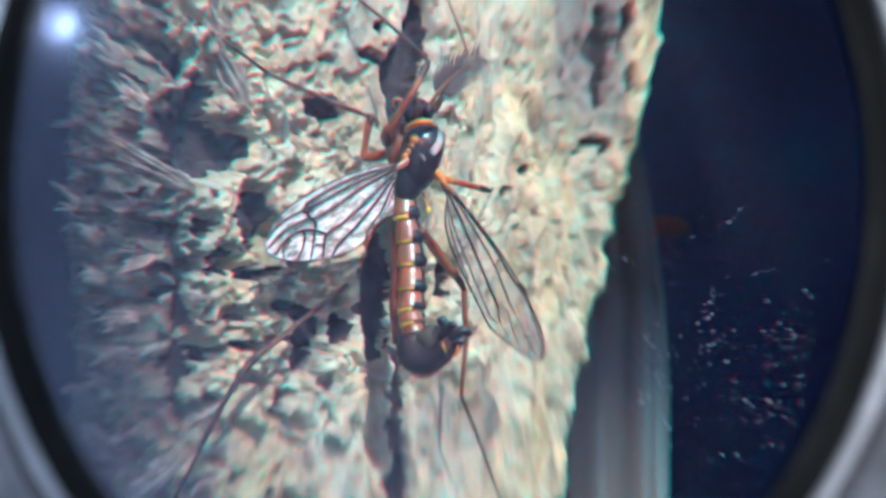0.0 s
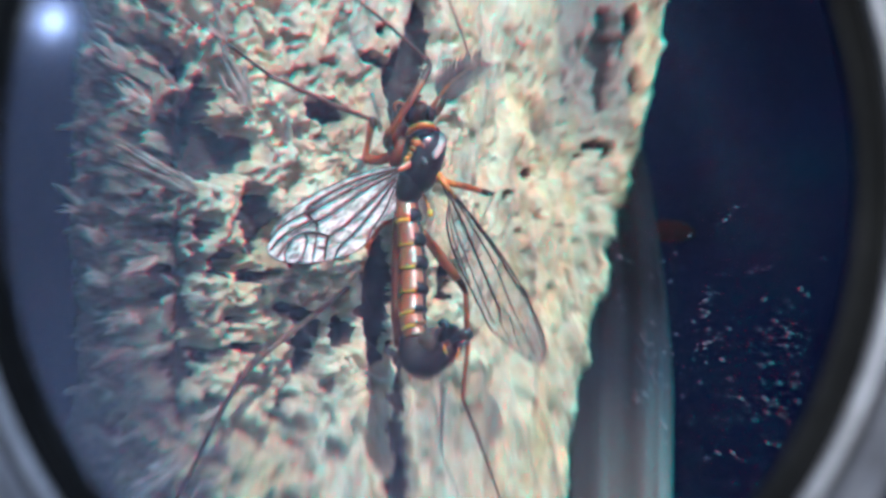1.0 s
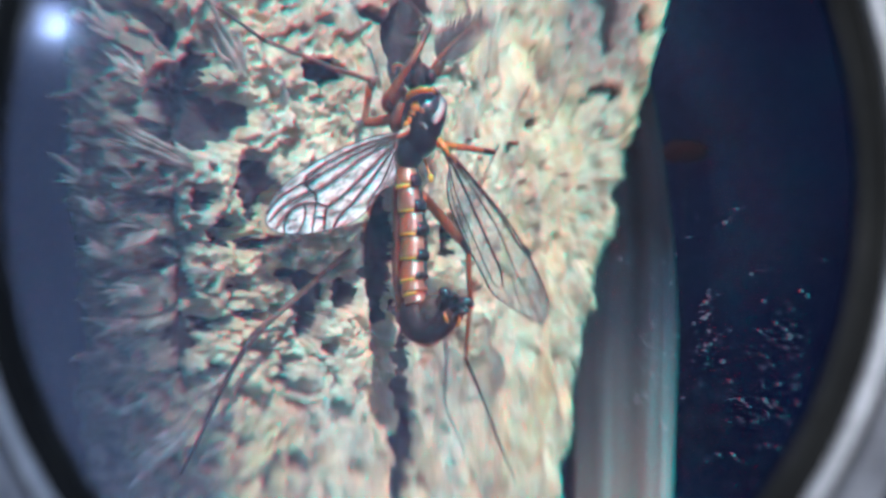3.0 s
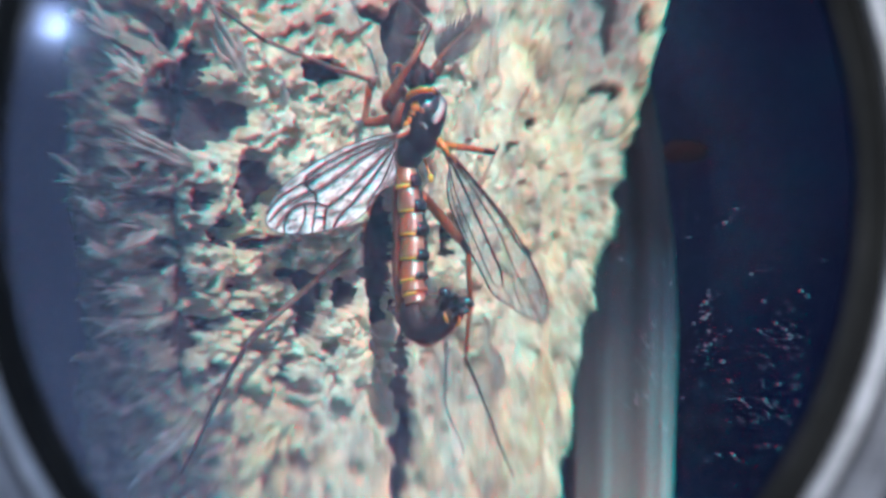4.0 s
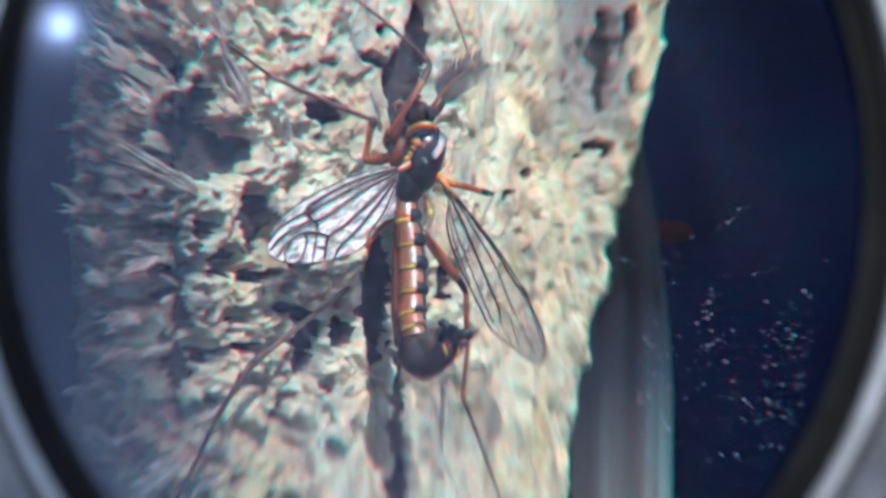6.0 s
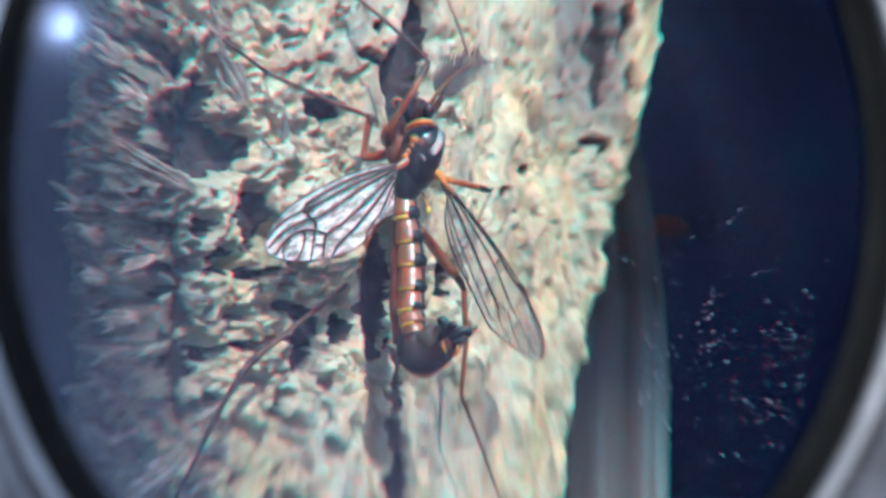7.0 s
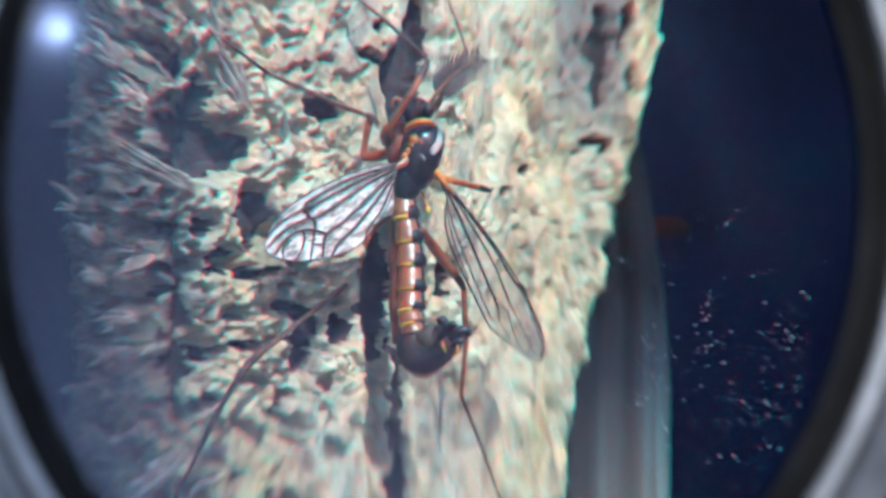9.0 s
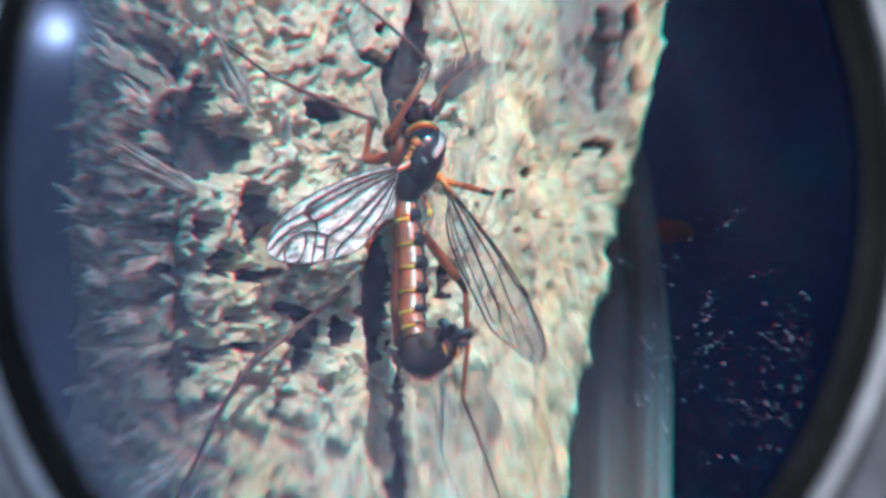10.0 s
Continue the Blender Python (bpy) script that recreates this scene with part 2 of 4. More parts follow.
def membrane(name, tint, film, sheen, along, smoke=None):
    """Clear wing skin: mostly see-through, with a thin pale film that paints sheen in, and a satin gloss."""
    m, n, l, b = material(name)
    out = n["Material Output"]
    clear, pale, gloss = n.new("ShaderNodeBsdfTransparent"), n.new("ShaderNodeBsdfTranslucent"), n.new("ShaderNodeBsdfGlossy")
    matt = n.new("ShaderNodeBsdfDiffuse")
    clear.inputs[0].default_value = (*tint, 1)
    gloss.inputs["Roughness"].default_value = 0.32
    if smoke:  # the tip is clouded
        tc, xyz, tip, edge = n.new("ShaderNodeTexCoord"), n.new("ShaderNodeSeparateXYZ"), n.new("ShaderNodeMapRange"), n.new("ShaderNodeRGB")
        plain = n.new("ShaderNodeRGB")
        l.new(tc.outputs["Object"], xyz.inputs[0])
        l.new(xyz.outputs["X"], tip.inputs[0])
        tip.interpolation_type = "SMOOTHSTEP"
        tip.inputs[1].default_value, tip.inputs[2].default_value = 0.0082, 0.0118
        plain.outputs[0].default_value, edge.outputs[0].default_value = (*tint, 1), (*smoke, 1)
        l.new(mixed(n, l, tip.outputs[0], plain.outputs[0], edge.outputs[0]), clear.inputs[0])
    colour = ramp(n, l, noise_tex(n, l, 900, 3), (0.3, (0.98, 0.84, 0.90)), (0.5, (0.98, 0.96, 0.96)), (0.7, (0.88, 0.98, 0.95)))
    for s in (matt, pale, gloss):
        l.new(colour, s.inputs["Color"])
    body, all_film, skin = n.new("ShaderNodeMixShader"), n.new("ShaderNodeMixShader"), n.new("ShaderNodeMixShader")
    body.inputs[0].default_value = 0.25
    l.new(matt.outputs[0], body.inputs[1])
    l.new(pale.outputs[0], body.inputs[2])
    all_film.inputs[0].default_value = sheen
    l.new(body.outputs[0], all_film.inputs[1])
    l.new(gloss.outputs[0], all_film.inputs[2])
    # the film is thicker in streaks
    k = n.new("ShaderNodeMapRange")
    l.new(noise_tex(n, l, 1900, 4, 0.6, (0.16, 1, 1.0), along), k.inputs[0])
    k.inputs[1].default_value, k.inputs[2].default_value = 0.38, 0.56
    k.inputs[3].default_value, k.inputs[4].default_value = film * 0.2, min(film * 1.5, 0.97)
    l.new(k.outputs[0], skin.inputs[0])
    l.new(clear.outputs[0], skin.inputs[1])
    l.new(all_film.outputs[0], skin.inputs[2])
    bump(n, l, gloss, noise_tex(n, l, 2200, 3), 0.5, 0.00004)
    l.new(skin.outputs[0], out.inputs["Surface"])
    return m


# the first wing's sun sheen is painted in as a thick pale film
SHEEN_WING = membrane("pale wing membrane", (0.72, 0.73, 0.74), 0.95, 0.14, -31)
SMOKY_WING = membrane("smoky wing membrane", (0.80, 0.80, 0.82), 0.11, 0.5, 60, (0.42, 0.40, 0.47))


def lens_glass():
    """Lens glass: see-through, with a faint blue reflection, a film that puts haze in, and fringes of colour towards
    its edge.
    """
    m, n, l, b = material("hazed lens glass")
    gloss, film = n.new("ShaderNodeBsdfGlossy"), n.new("ShaderNodeBsdfDiffuse")
    gloss.inputs["Color"].default_value, film.inputs["Color"].default_value = (0.5, 0.66, 1.0, 1), (0.50, 0.545, 0.69, 1)
    gloss.inputs["Roughness"].default_value = 0.5
    surface, mix = n.new("ShaderNodeMixShader"), n.new("ShaderNodeMixShader")
    surface.inputs[0].default_value = 0.88
    l.new(gloss.outputs[0], surface.inputs[1])
    l.new(film.outputs[0], surface.inputs[2])

    def ranged(socket, *edges):
        k = n.new("ShaderNodeMapRange")
        k.interpolation_type = "SMOOTHSTEP"
        l.new(socket, k.inputs[0])
        for i, e in enumerate(edges):
            k.inputs[i + 1].default_value = e
        return k.outputs[0]

    def vector(op, a, b):
        k = n.new("ShaderNodeVectorMath")
        k.operation = op
        l.new(a, k.inputs[0])
        if op == "SCALE":
            if isinstance(b, float):
                k.inputs["Scale"].default_value = b
            else:
                l.new(b, k.inputs["Scale"])
        elif isinstance(b, tuple):
            k.inputs[1].default_value = b
        elif b is not None:
            l.new(b, k.inputs[1])
        return k

    # haze put in as a pale film: thicker on one side and towards the lower edge
    tc, xyz = n.new("ShaderNodeTexCoord"), n.new("ShaderNodeSeparateXYZ")
    l.new(tc.outputs["Object"], xyz.inputs[0])
    low, haze = n.new("ShaderNodeMath"), n.new("ShaderNodeMath")
    low.operation, haze.operation = "MULTIPLY", "ADD"
    l.new(ranged(xyz.outputs["Y"], -0.0010, -0.0078, 0.0, 0.10), low.inputs[0])
    l.new(ranged(xyz.outputs["X"], 0.0005, 0.0052, 1.0, 0.0), low.inputs[1])
    l.new(ranged(xyz.outputs["X"], -0.0100, 0.0086, 0.188, 0.007), haze.inputs[0])
    l.new(low.outputs[0], haze.inputs[1])
    l.new(haze.outputs[0], mix.inputs[0])
    # fine wipe marks draw the picture out, more and more away from the clear middle
    away = vector("SUBTRACT", tc.outputs["Object"], (-0.0023, 0.0, 0.0)).outputs[0]
    far = vector("LENGTH", away, None).outputs["Value"]
    fade = n.new("ShaderNodeMath")
    fade.operation = "MULTIPLY"
    l.new(ranged(far, 0.0032, 0.0076, 0.0, WIPE), fade.inputs[0])
    stop = n.new("ShaderNodeMath")
    stop.operation = "MULTIPLY"
    l.new(ranged(xyz.outputs["X"], 0.0010, 0.0042, 1.0, 0.55), stop.inputs[0])
    l.new(ranged(xyz.outputs["X"], 0.0048, 0.0061, 1.0, 0.03), stop.inputs[1])
    l.new(stop.outputs[0], fade.inputs[1])
    near = n.new("ShaderNodeMath")
    near.operation = "MULTIPLY"
    l.new(fade.outputs[0], near.inputs[0])
    l.new(ranged(xyz.outputs["X"], -0.0068, -0.0028, 0.42, 1.0), near.inputs[1])
    grow = near.outputs[0]
    squash = n.new("ShaderNodeCombineXYZ")
    l.new(ranged(xyz.outputs["X"], -0.005, 0.002, 0.8, 0.22), squash.inputs[0])
    squash.inputs[1].default_value = 1.0
    way = vector("SCALE", vector("NORMALIZE", vector("MULTIPLY", away, squash.outputs[0]).outputs[0], None).outputs[0], grow).outputs[0]
    speck, rgb, add = n.new("ShaderNodeTexWhiteNoise"), n.new("ShaderNodeSeparateColor"), n.new("ShaderNodeMath")
    speck.noise_dimensions = "3D"
    l.new(tc.outputs["Object"], speck.inputs["Vector"])
    l.new(speck.outputs["Color"], rgb.inputs[0])
    add.operation = "ADD"
    l.new(rgb.outputs[0], add.inputs[0])
    l.new(rgb.outputs[1], add.inputs[1])
    less = n.new("ShaderNodeMath")
    less.operation = "SUBTRACT"
    l.new(add.outputs[0], less.inputs[0])
    less.inputs[1].default_value = 1.0
    tilt, geo = n.new("ShaderNodeVectorTransform"), n.new("ShaderNodeNewGeometry")
    tilt.vector_type, tilt.convert_from, tilt.convert_to = "VECTOR", "OBJECT", "WORLD"
    l.new(vector("SCALE", way, less.outputs[0]).outputs[0], tilt.inputs[0])
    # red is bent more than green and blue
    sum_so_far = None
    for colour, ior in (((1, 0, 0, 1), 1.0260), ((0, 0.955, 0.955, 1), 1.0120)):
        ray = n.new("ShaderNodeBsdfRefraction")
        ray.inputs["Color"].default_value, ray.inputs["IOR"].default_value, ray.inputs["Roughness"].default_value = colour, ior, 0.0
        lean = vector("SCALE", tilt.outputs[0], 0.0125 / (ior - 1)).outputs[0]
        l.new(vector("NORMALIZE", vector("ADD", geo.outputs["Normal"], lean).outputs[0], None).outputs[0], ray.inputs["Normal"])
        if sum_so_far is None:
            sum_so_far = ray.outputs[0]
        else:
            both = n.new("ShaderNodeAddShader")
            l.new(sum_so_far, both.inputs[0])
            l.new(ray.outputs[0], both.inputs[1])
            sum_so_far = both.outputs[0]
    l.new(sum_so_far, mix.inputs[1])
    l.new(surface.outputs[0], mix.inputs[2])
    l.new(mix.outputs[0], n["Material Output"].inputs["Surface"])
    return m


def front_glass():
    """The loupe's thin front pane: clear, with a trace of gloss."""
    m, n, l, b = material("thin clear pane")
    clear, gloss, mix = n.new("ShaderNodeBsdfTransparent"), n.new("ShaderNodeBsdfGlossy"), n.new("ShaderNodeMixShader")
    gloss.inputs["Roughness"].default_value, mix.inputs[0].default_value = 0.15, 0.004
    l.new(clear.outputs[0], mix.inputs[1])
    l.new(gloss.outputs[0], mix.inputs[2])
    l.new(mix.outputs[0], n["Material Output"].inputs["Surface"])
    return m


def glowing(name, colour, strength):
    m, n, l, b = material(name)
    e = n.new("ShaderNodeEmission")
    e.inputs[0].default_value, e.inputs[1].default_value = (*colour, 1), strength
    l.new(e.outputs[0], n["Material Output"].inputs["Surface"])
    return m


WIPE = 1.35  # how steep the wipe marks are at the edge of the glass
PANE = front_glass()
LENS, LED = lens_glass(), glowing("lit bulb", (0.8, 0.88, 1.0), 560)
DUST = speckled("pale dust", (0.25, 0.25, 0.3), (0.36, 0.36, 0.42), (0.5, 0.5, 0.55), 900, 0.9)


# ---- mesh tools ----
ORIGIN = {}  # where each thing's own space has its origin


def part(name, bm, mat, parent=None, label=""):
    """Link a bmesh, built in the world's metres, as one mesh object under a thing or a part."""
    me = bpy.data.meshes.new(name)
    at = ORIGIN[parent.name] if parent else Vector()
    bmesh.ops.translate(bm, verts=bm.verts, vec=-at)
    bmesh.ops.recalc_face_normals(bm, faces=bm.faces)
    bm.to_mesh(me)
    bm.free()
    for p in me.polygons:
        p.use_smooth = True
    me.materials.append(mat)
    ob = new(name, me)
    ob.parent = parent
    ORIGIN[ob.name] = at
    return tagged(ob, label)


def thing(name, at, label, category, group="", kind=""):
    ob = new(name)
    ob.location = at
    ORIGIN[ob.name] = Vector(at)
    ob.empty_display_size = 0.005
    return tagged(ob, label, category, group, kind)


def smooth_line(pts, steps=6):
    """A Catmull-Rom line through rows of numbers."""
    p = [np.array(q, float) for q in pts]
    p = [2 * p[0] - p[1], *p, 2 * p[-1] - p[-2]]
    out = []
    for i in range(1, len(p) - 2):
        a, b, c, d = p[i - 1:i + 3]
        for k in range(steps):
            t = k / steps
            out.append(0.5 * (2 * b + (c - a) * t + (2 * a - 5 * b + 4 * c - d) * t * t + (3 * b - a - 3 * c + d) * t ** 3))
    out.append(p[-2])
    return out


def with_radius(pts, *radii):
    """Rows (x, y, z, radius): the radii spread evenly along the points."""
    n = len(pts)
    return [(*p, float(np.interp(i / (n - 1), np.linspace(0, 1, len(radii)), radii))) for i, p in enumerate(pts)]


def add_tube(bm, rows, sides=10, steps=5, flat=1.0, rough=0.0):
    """A closed, tapering tube through rows of (x, y, z, radius) in millimetres."""
    line = smooth_line(rows, steps)
    rings, side = [], None
    for i, q in enumerate(line):
        way = Vector((line[min(i + 1, len(line) - 1)] - line[max(i - 1, 0)])[:3]).normalized()
        if side is None:
            side = way.cross(Vector((0.3, 1, 0.2))).normalized()
        side = (side - way * side.dot(way)).normalized()
        up = way.cross(side)
        ring = []
        for k in range(sides):
            a = 2 * math.pi * k / sides
            r = max(q[3], 0.004) * (1 + rough * random.uniform(-1, 1))
            o = side * (math.cos(a) * r) + up * (math.sin(a) * r * flat)
            ring.append(bm.verts.new(V((q[0] + o.x, q[1] + o.y, q[2] + o.z))))
        rings.append(ring)
    for r0, r1 in zip(rings, rings[1:]):
        for k in range(sides):
            bm.faces.new((r0[k], r0[(k + 1) % sides], r1[(k + 1) % sides], r1[k]))
    bm.faces.new(rings[0][::-1])
    bm.faces.new(rings[-1])
    return bm


def tube(*a, **k):
    return add_tube(bmesh.new(), *a, **k)


def add_blob(bm, centre, axis, half, rings=14, sides=20, shape=None):
    """An egg round centre (mm): half lengths (along axis, across, deep); shape(t) scales the ring at t from -1 to 1."""
    ax = Vector(axis).normalized()
    deep = (Vector((0, -1, 0)) + ax * ax.y).normalized()
    across = ax.cross(deep)
    c, rows = Vector(centre), []
    for i in range(1, rings):
        t = -math.cos(math.pi * i / rings)
        r = math.sqrt(1 - t * t) * (shape(t) if shape else 1)
        rows.append([bm.verts.new(V(c + ax * (t * half[0]) + across * (r * half[1] * math.cos(a)) + deep * (r * half[2] * math.sin(a))))
                     for a in (2 * math.pi * k / sides for k in range(sides))])
    ends = [bm.verts.new(V(c + ax * (s * half[0]))) for s in (-1, 1)]
    for r0, r1 in zip(rows, rows[1:]):
        for k in range(sides):
            bm.faces.new((r0[k], r0[(k + 1) % sides], r1[(k + 1) % sides], r1[k]))
    for k in range(sides):
        bm.faces.new((ends[0], rows[0][(k + 1) % sides], rows[0][k]))
        bm.faces.new((ends[1], rows[-1][k], rows[-1][(k + 1) % sides]))
    return bm


def blob(*a, **k):
    return add_blob(bmesh.new(), *a, **k)


def value_noise(x, y, seed):
    """Smooth gradient noise from about -1 to 1 on arrays."""
    def corner(i, j, dx, dy):
        h = (i.astype(np.int64) * 374761393 + j.astype(np.int64) * 668265263 + seed * 974634531) & 0x7FFFFFFF
        h = ((h ^ (h >> 13)) * 1274126177) & 0x7FFFFFFF
        a = ((h ^ (h >> 16)) & 0xFFFF) * (2 * math.pi / 65536)
        return np.cos(a) * dx + np.sin(a) * dy
    i, j = np.floor(x), np.floor(y)
    p, q = x - i, y - j
    u, v = p * p * p * (p * (p * 6 - 15) + 10), q * q * q * (q * (q * 6 - 15) + 10)
    low = corner(i, j, p, q) * (1 - u) + corner(i + 1, j, p - 1, q) * u
    high = corner(i, j + 1, p, q - 1) * (1 - u) + corner(i + 1, j + 1, p - 1, q - 1) * u
    return 1.5 * (low * (1 - v) + high * v)


def fractal(x, y, seed, octaves=4, gain=0.5):
    return sum(gain ** k * value_noise(x * 2 ** k + 7.3 * k, y * 2 ** k - 3.1 * k, seed + k) for k in range(octaves))


def step(a, b, x):
    t = np.clip((x - a) / (b - a), 0, 1)
    return t * t * (3 - 2 * t)


def shell(a, b, t0, t1, r0, r1, from_deg, to_deg, proud, n=14):
    """A thin curved patch on a round segment from a to b (mm), between two angles: 0 faces the right, 90 the camera."""
    bm = bmesh.new()
    a, b = Vector(a), Vector(b)
    way = (b - a).normalized()
    right = Vector((1, 0, 0))
    right = (right - way * right.dot(way)).normalized()
    front = Vector((0, -1, 0))
    front = (front - way * front.dot(way)).normalized()
    rows = []
    for i in range(6):
        t = t0 + (t1 - t0) * i / 5
        r, c = r0 + (r1 - r0) * t, a.lerp(b, t)
        edge = proud * math.sin(math.pi * min(max((i + 0.4) / 5.8, 0), 1))
        for grow in (1 + edge, 0.9):
            rows.append([bm.verts.new(V(c + (right * math.cos(q) + front * math.sin(q)) * (r * grow))) for q in np.radians(np.linspace(from_deg, to_deg, n + 1))])
    outer, inner = rows[0::2], rows[1::2]
    for sheet in (outer, inner):
        for u, v in zip(sheet, sheet[1:]):
            for k in range(n):
                bm.faces.new((u[k], u[k + 1], v[k + 1], v[k]))
    for i in range(5):
        for k in (0, n):
            bm.faces.new((outer[i][k], outer[i + 1][k], inner[i + 1][k], inner[i][k]))
    for i in (0, 5):
        for k in range(n):
            bm.faces.new((outer[i][k], outer[i][k + 1], inner[i][k + 1], inner[i][k]))
    return bm


def grid_mesh(name, points, mat, parent, label="", keep=None, bare=None):
    """A sheet from an array rows x columns x 3 of millimetres."""
    h, w = points.shape[:2]
    me = bpy.data.meshes.new(name)
    at = ORIGIN[parent.name]
    co = points.reshape(-1, 3) * MM + np.array((0, 0, EYE)) - np.array(at)
    a = (np.arange(h - 1)[:, None] * w + np.arange(w - 1)[None]).ravel()
    if keep is not None:
        a = a[(keep[:-1, :-1] & keep[1:, 1:]).ravel()]
    me.from_pydata(co.tolist(), [], np.stack([a, a + 1, a + w + 1, a + w], 1).tolist())
    me.polygons.foreach_set("use_smooth", np.ones(len(me.polygons), bool))
    me.materials.append(mat)
    # bare: faces inside the hollows, which take the painted shade colour
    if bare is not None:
        me.materials.append(HOLLOW_SHADE)
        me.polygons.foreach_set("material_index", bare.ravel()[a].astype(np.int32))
    ob = new(name, me)
    ob.parent = parent
    ORIGIN[ob.name] = at
    return tagged(ob, label)


# ---- ground and distance ----
def ground():
    bm = bmesh.new()
    n = 60
    size = [math.copysign(abs(k) ** 3, k) for k in np.linspace(-1, 1, n + 1)]
    vs = [[bm.verts.new((x * 400, y * 400, 0.03 * noise.noise((x * 60, y * 60, 0)) - 0.02)) for x in size] for y in size]
    for r0, r1 in zip(vs, vs[1:]):
        for k in range(n):
            bm.faces.new((r0[k], r0[k + 1], r1[k + 1], r1[k]))
    tagged(part("ground", bm, SOIL), "dark leaf-littered forest floor", "ground", kind="structure")


def backdrop():
    """The deep blue dusk of distant woods, put in as a faint glow, well behind the trunk."""
    bm = bmesh.new()
    rows = []
    for z in np.linspace(-0.1, 3.8, 9):
        # the left part is out of view, added to block skylight
        rows.append([bm.verts.new((2.3 * math.sin(a), 2.3 * math.cos(a), z)) for a in np.linspace(-2.5, 1.35, 37)])
    for r0, r1 in zip(rows, rows[1:]):
        for k in range(36):
            bm.faces.new((r0[k], r0[k + 1], r1[k + 1], r1[k]))
    m, n, l, b = material("self-lit dark woods")
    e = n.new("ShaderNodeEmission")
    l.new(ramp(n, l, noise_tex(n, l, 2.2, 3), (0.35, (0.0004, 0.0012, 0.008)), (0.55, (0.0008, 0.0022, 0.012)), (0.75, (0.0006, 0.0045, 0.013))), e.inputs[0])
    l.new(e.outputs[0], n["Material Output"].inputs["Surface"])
    tagged(part("backdrop", bm, m), "deep blue self-lit backdrop of distant woods", "backdrop", kind="structure")


ground()
backdrop()

# ---- the trunk ----
# the trunk's uneven cross-section, millimetres right and ahead, anticlockwise from the side facing the camera
SECTION = smooth_line([(-47, 118), (-38, 92), (-30.6, 74), (-26.6, 63.8), (-19.5, 59.4), (-14, 64.5), (-8, 70.5), (0, 78), (8, 87.0), (16, 96.0), (23.5, 103.6),
                       (29.5, 110), (33, 120), (32, 136), (20, 158), (-6, 172), (-34, 166), (-49, 148), (-51, 132)], 12)
SECTION.append(SECTION[0])
sec = np.array(SECTION)
sec_len = np.concatenate([[0], np.cumsum(np.hypot(*np.diff(sec, axis=0).T))])
sec_len += 60.08 - np.interp(-19.5, sec[:80, 0], sec_len[:80])


def on_section(u):
    """Place and outward direction on the cross-section, u millimetres along it."""
    x, y = np.interp(u, sec_len, sec[:, 0]), np.interp(u, sec_len, sec[:, 1])
    e = 1.2
    dx = np.interp(u + e, sec_len, sec[:, 0]) - np.interp(u - e, sec_len, sec[:, 0])
    dy = np.interp(u + e, sec_len, sec[:, 1]) - np.interp(u - e, sec_len, sec[:, 1])
    k = np.hypot(dx, dy)
    return x, y, dy / k, -dx / k


def u_at(x):
    """How far along the section its front reaches x."""
    front = slice(0, int(np.argmax(sec[:, 0])))
    return np.interp(x, sec[front, 0], sec_len[front])


# hollows coloured as shade, the fly's shadow band too: x, z, half width, half height, millimetres
SHADE_HOLLOWS = [(-5.35, -4.2, 1.05, 5.4), (-3.1, 14.3, 1.83, 3.68), (-2.0, 19.0, 1.10, 3.49), (-17.3, 7.4, 3.26, 2.18), (-19.9, 5.7, 1.66, 1.06), (-19.2, 8.7, 2.32, 0.84), (-17.0, 11.0, 0.79, 1.59), (-19.6, 13.1, 1.67, 1.22), (-13.8, 1.9, 0.92, 2.43), (-13.4, -1.7, 0.83, 0.51), (-15.8, -1.0, 0.58, 1.30), (-18.9, -2.3, 1.10, 1.31), (-18.6, -6.1, 1.02, 3.09), (-19.2, -8.6, 1.43, 1.30), (-10.6, -7.0, 0.92, 3.17), (-8.2, -6.7, 1.00, 1.55), (-9.4, 11.3, 1.38, 0.90), (-5.7, 16.4, 1.04, 0.52), (-5.1, 18.9, 0.63, 0.62), (16.7, 12.3, 1.1, 0.85), (18.6, 11.8, 1.2, 0.95), (17.8, 10.6, 0.69, 0.44), (15.3, 11.0, 0.54, 0.43), (23.8, 20.2, 0.96, 2.68), (22.3, 27.5, 1.45, 1.72), (18.2, 22.5, 1.32, 7.28), (21.3, 24.3, 1.15, 3.92), (20.5, 16.6, 0.64, 1.43), (8.1, 8.0, 0.44, 0.51), (6.1, 5.7, 0.36, 0.33), (-12.6, -12.6, 0.56, 1.45), (-3.8, -23.8, 0.80, 16.04), (-14.9, -7.4, 1.54, 0.37), (-17.9, -11.0, 2.15, 0.35), (-17.1, 1.6, 0.52, 1.03), (-21.2, -1.4, 1.63, 0.52), (-21.4, -4.4, 1.21, 1.84), (-12.1, -4.5, 0.76, 0.60), (-20.2, 1.5, 1.49, 0.53), (-15.1, -4.9, 0.45, 0.90), (-16.8, -7.9, 0.79, 0.72), (-11.4, -1.3, 0.57, 0.44), (0.4, -3.0, 0.57, 2.06)]


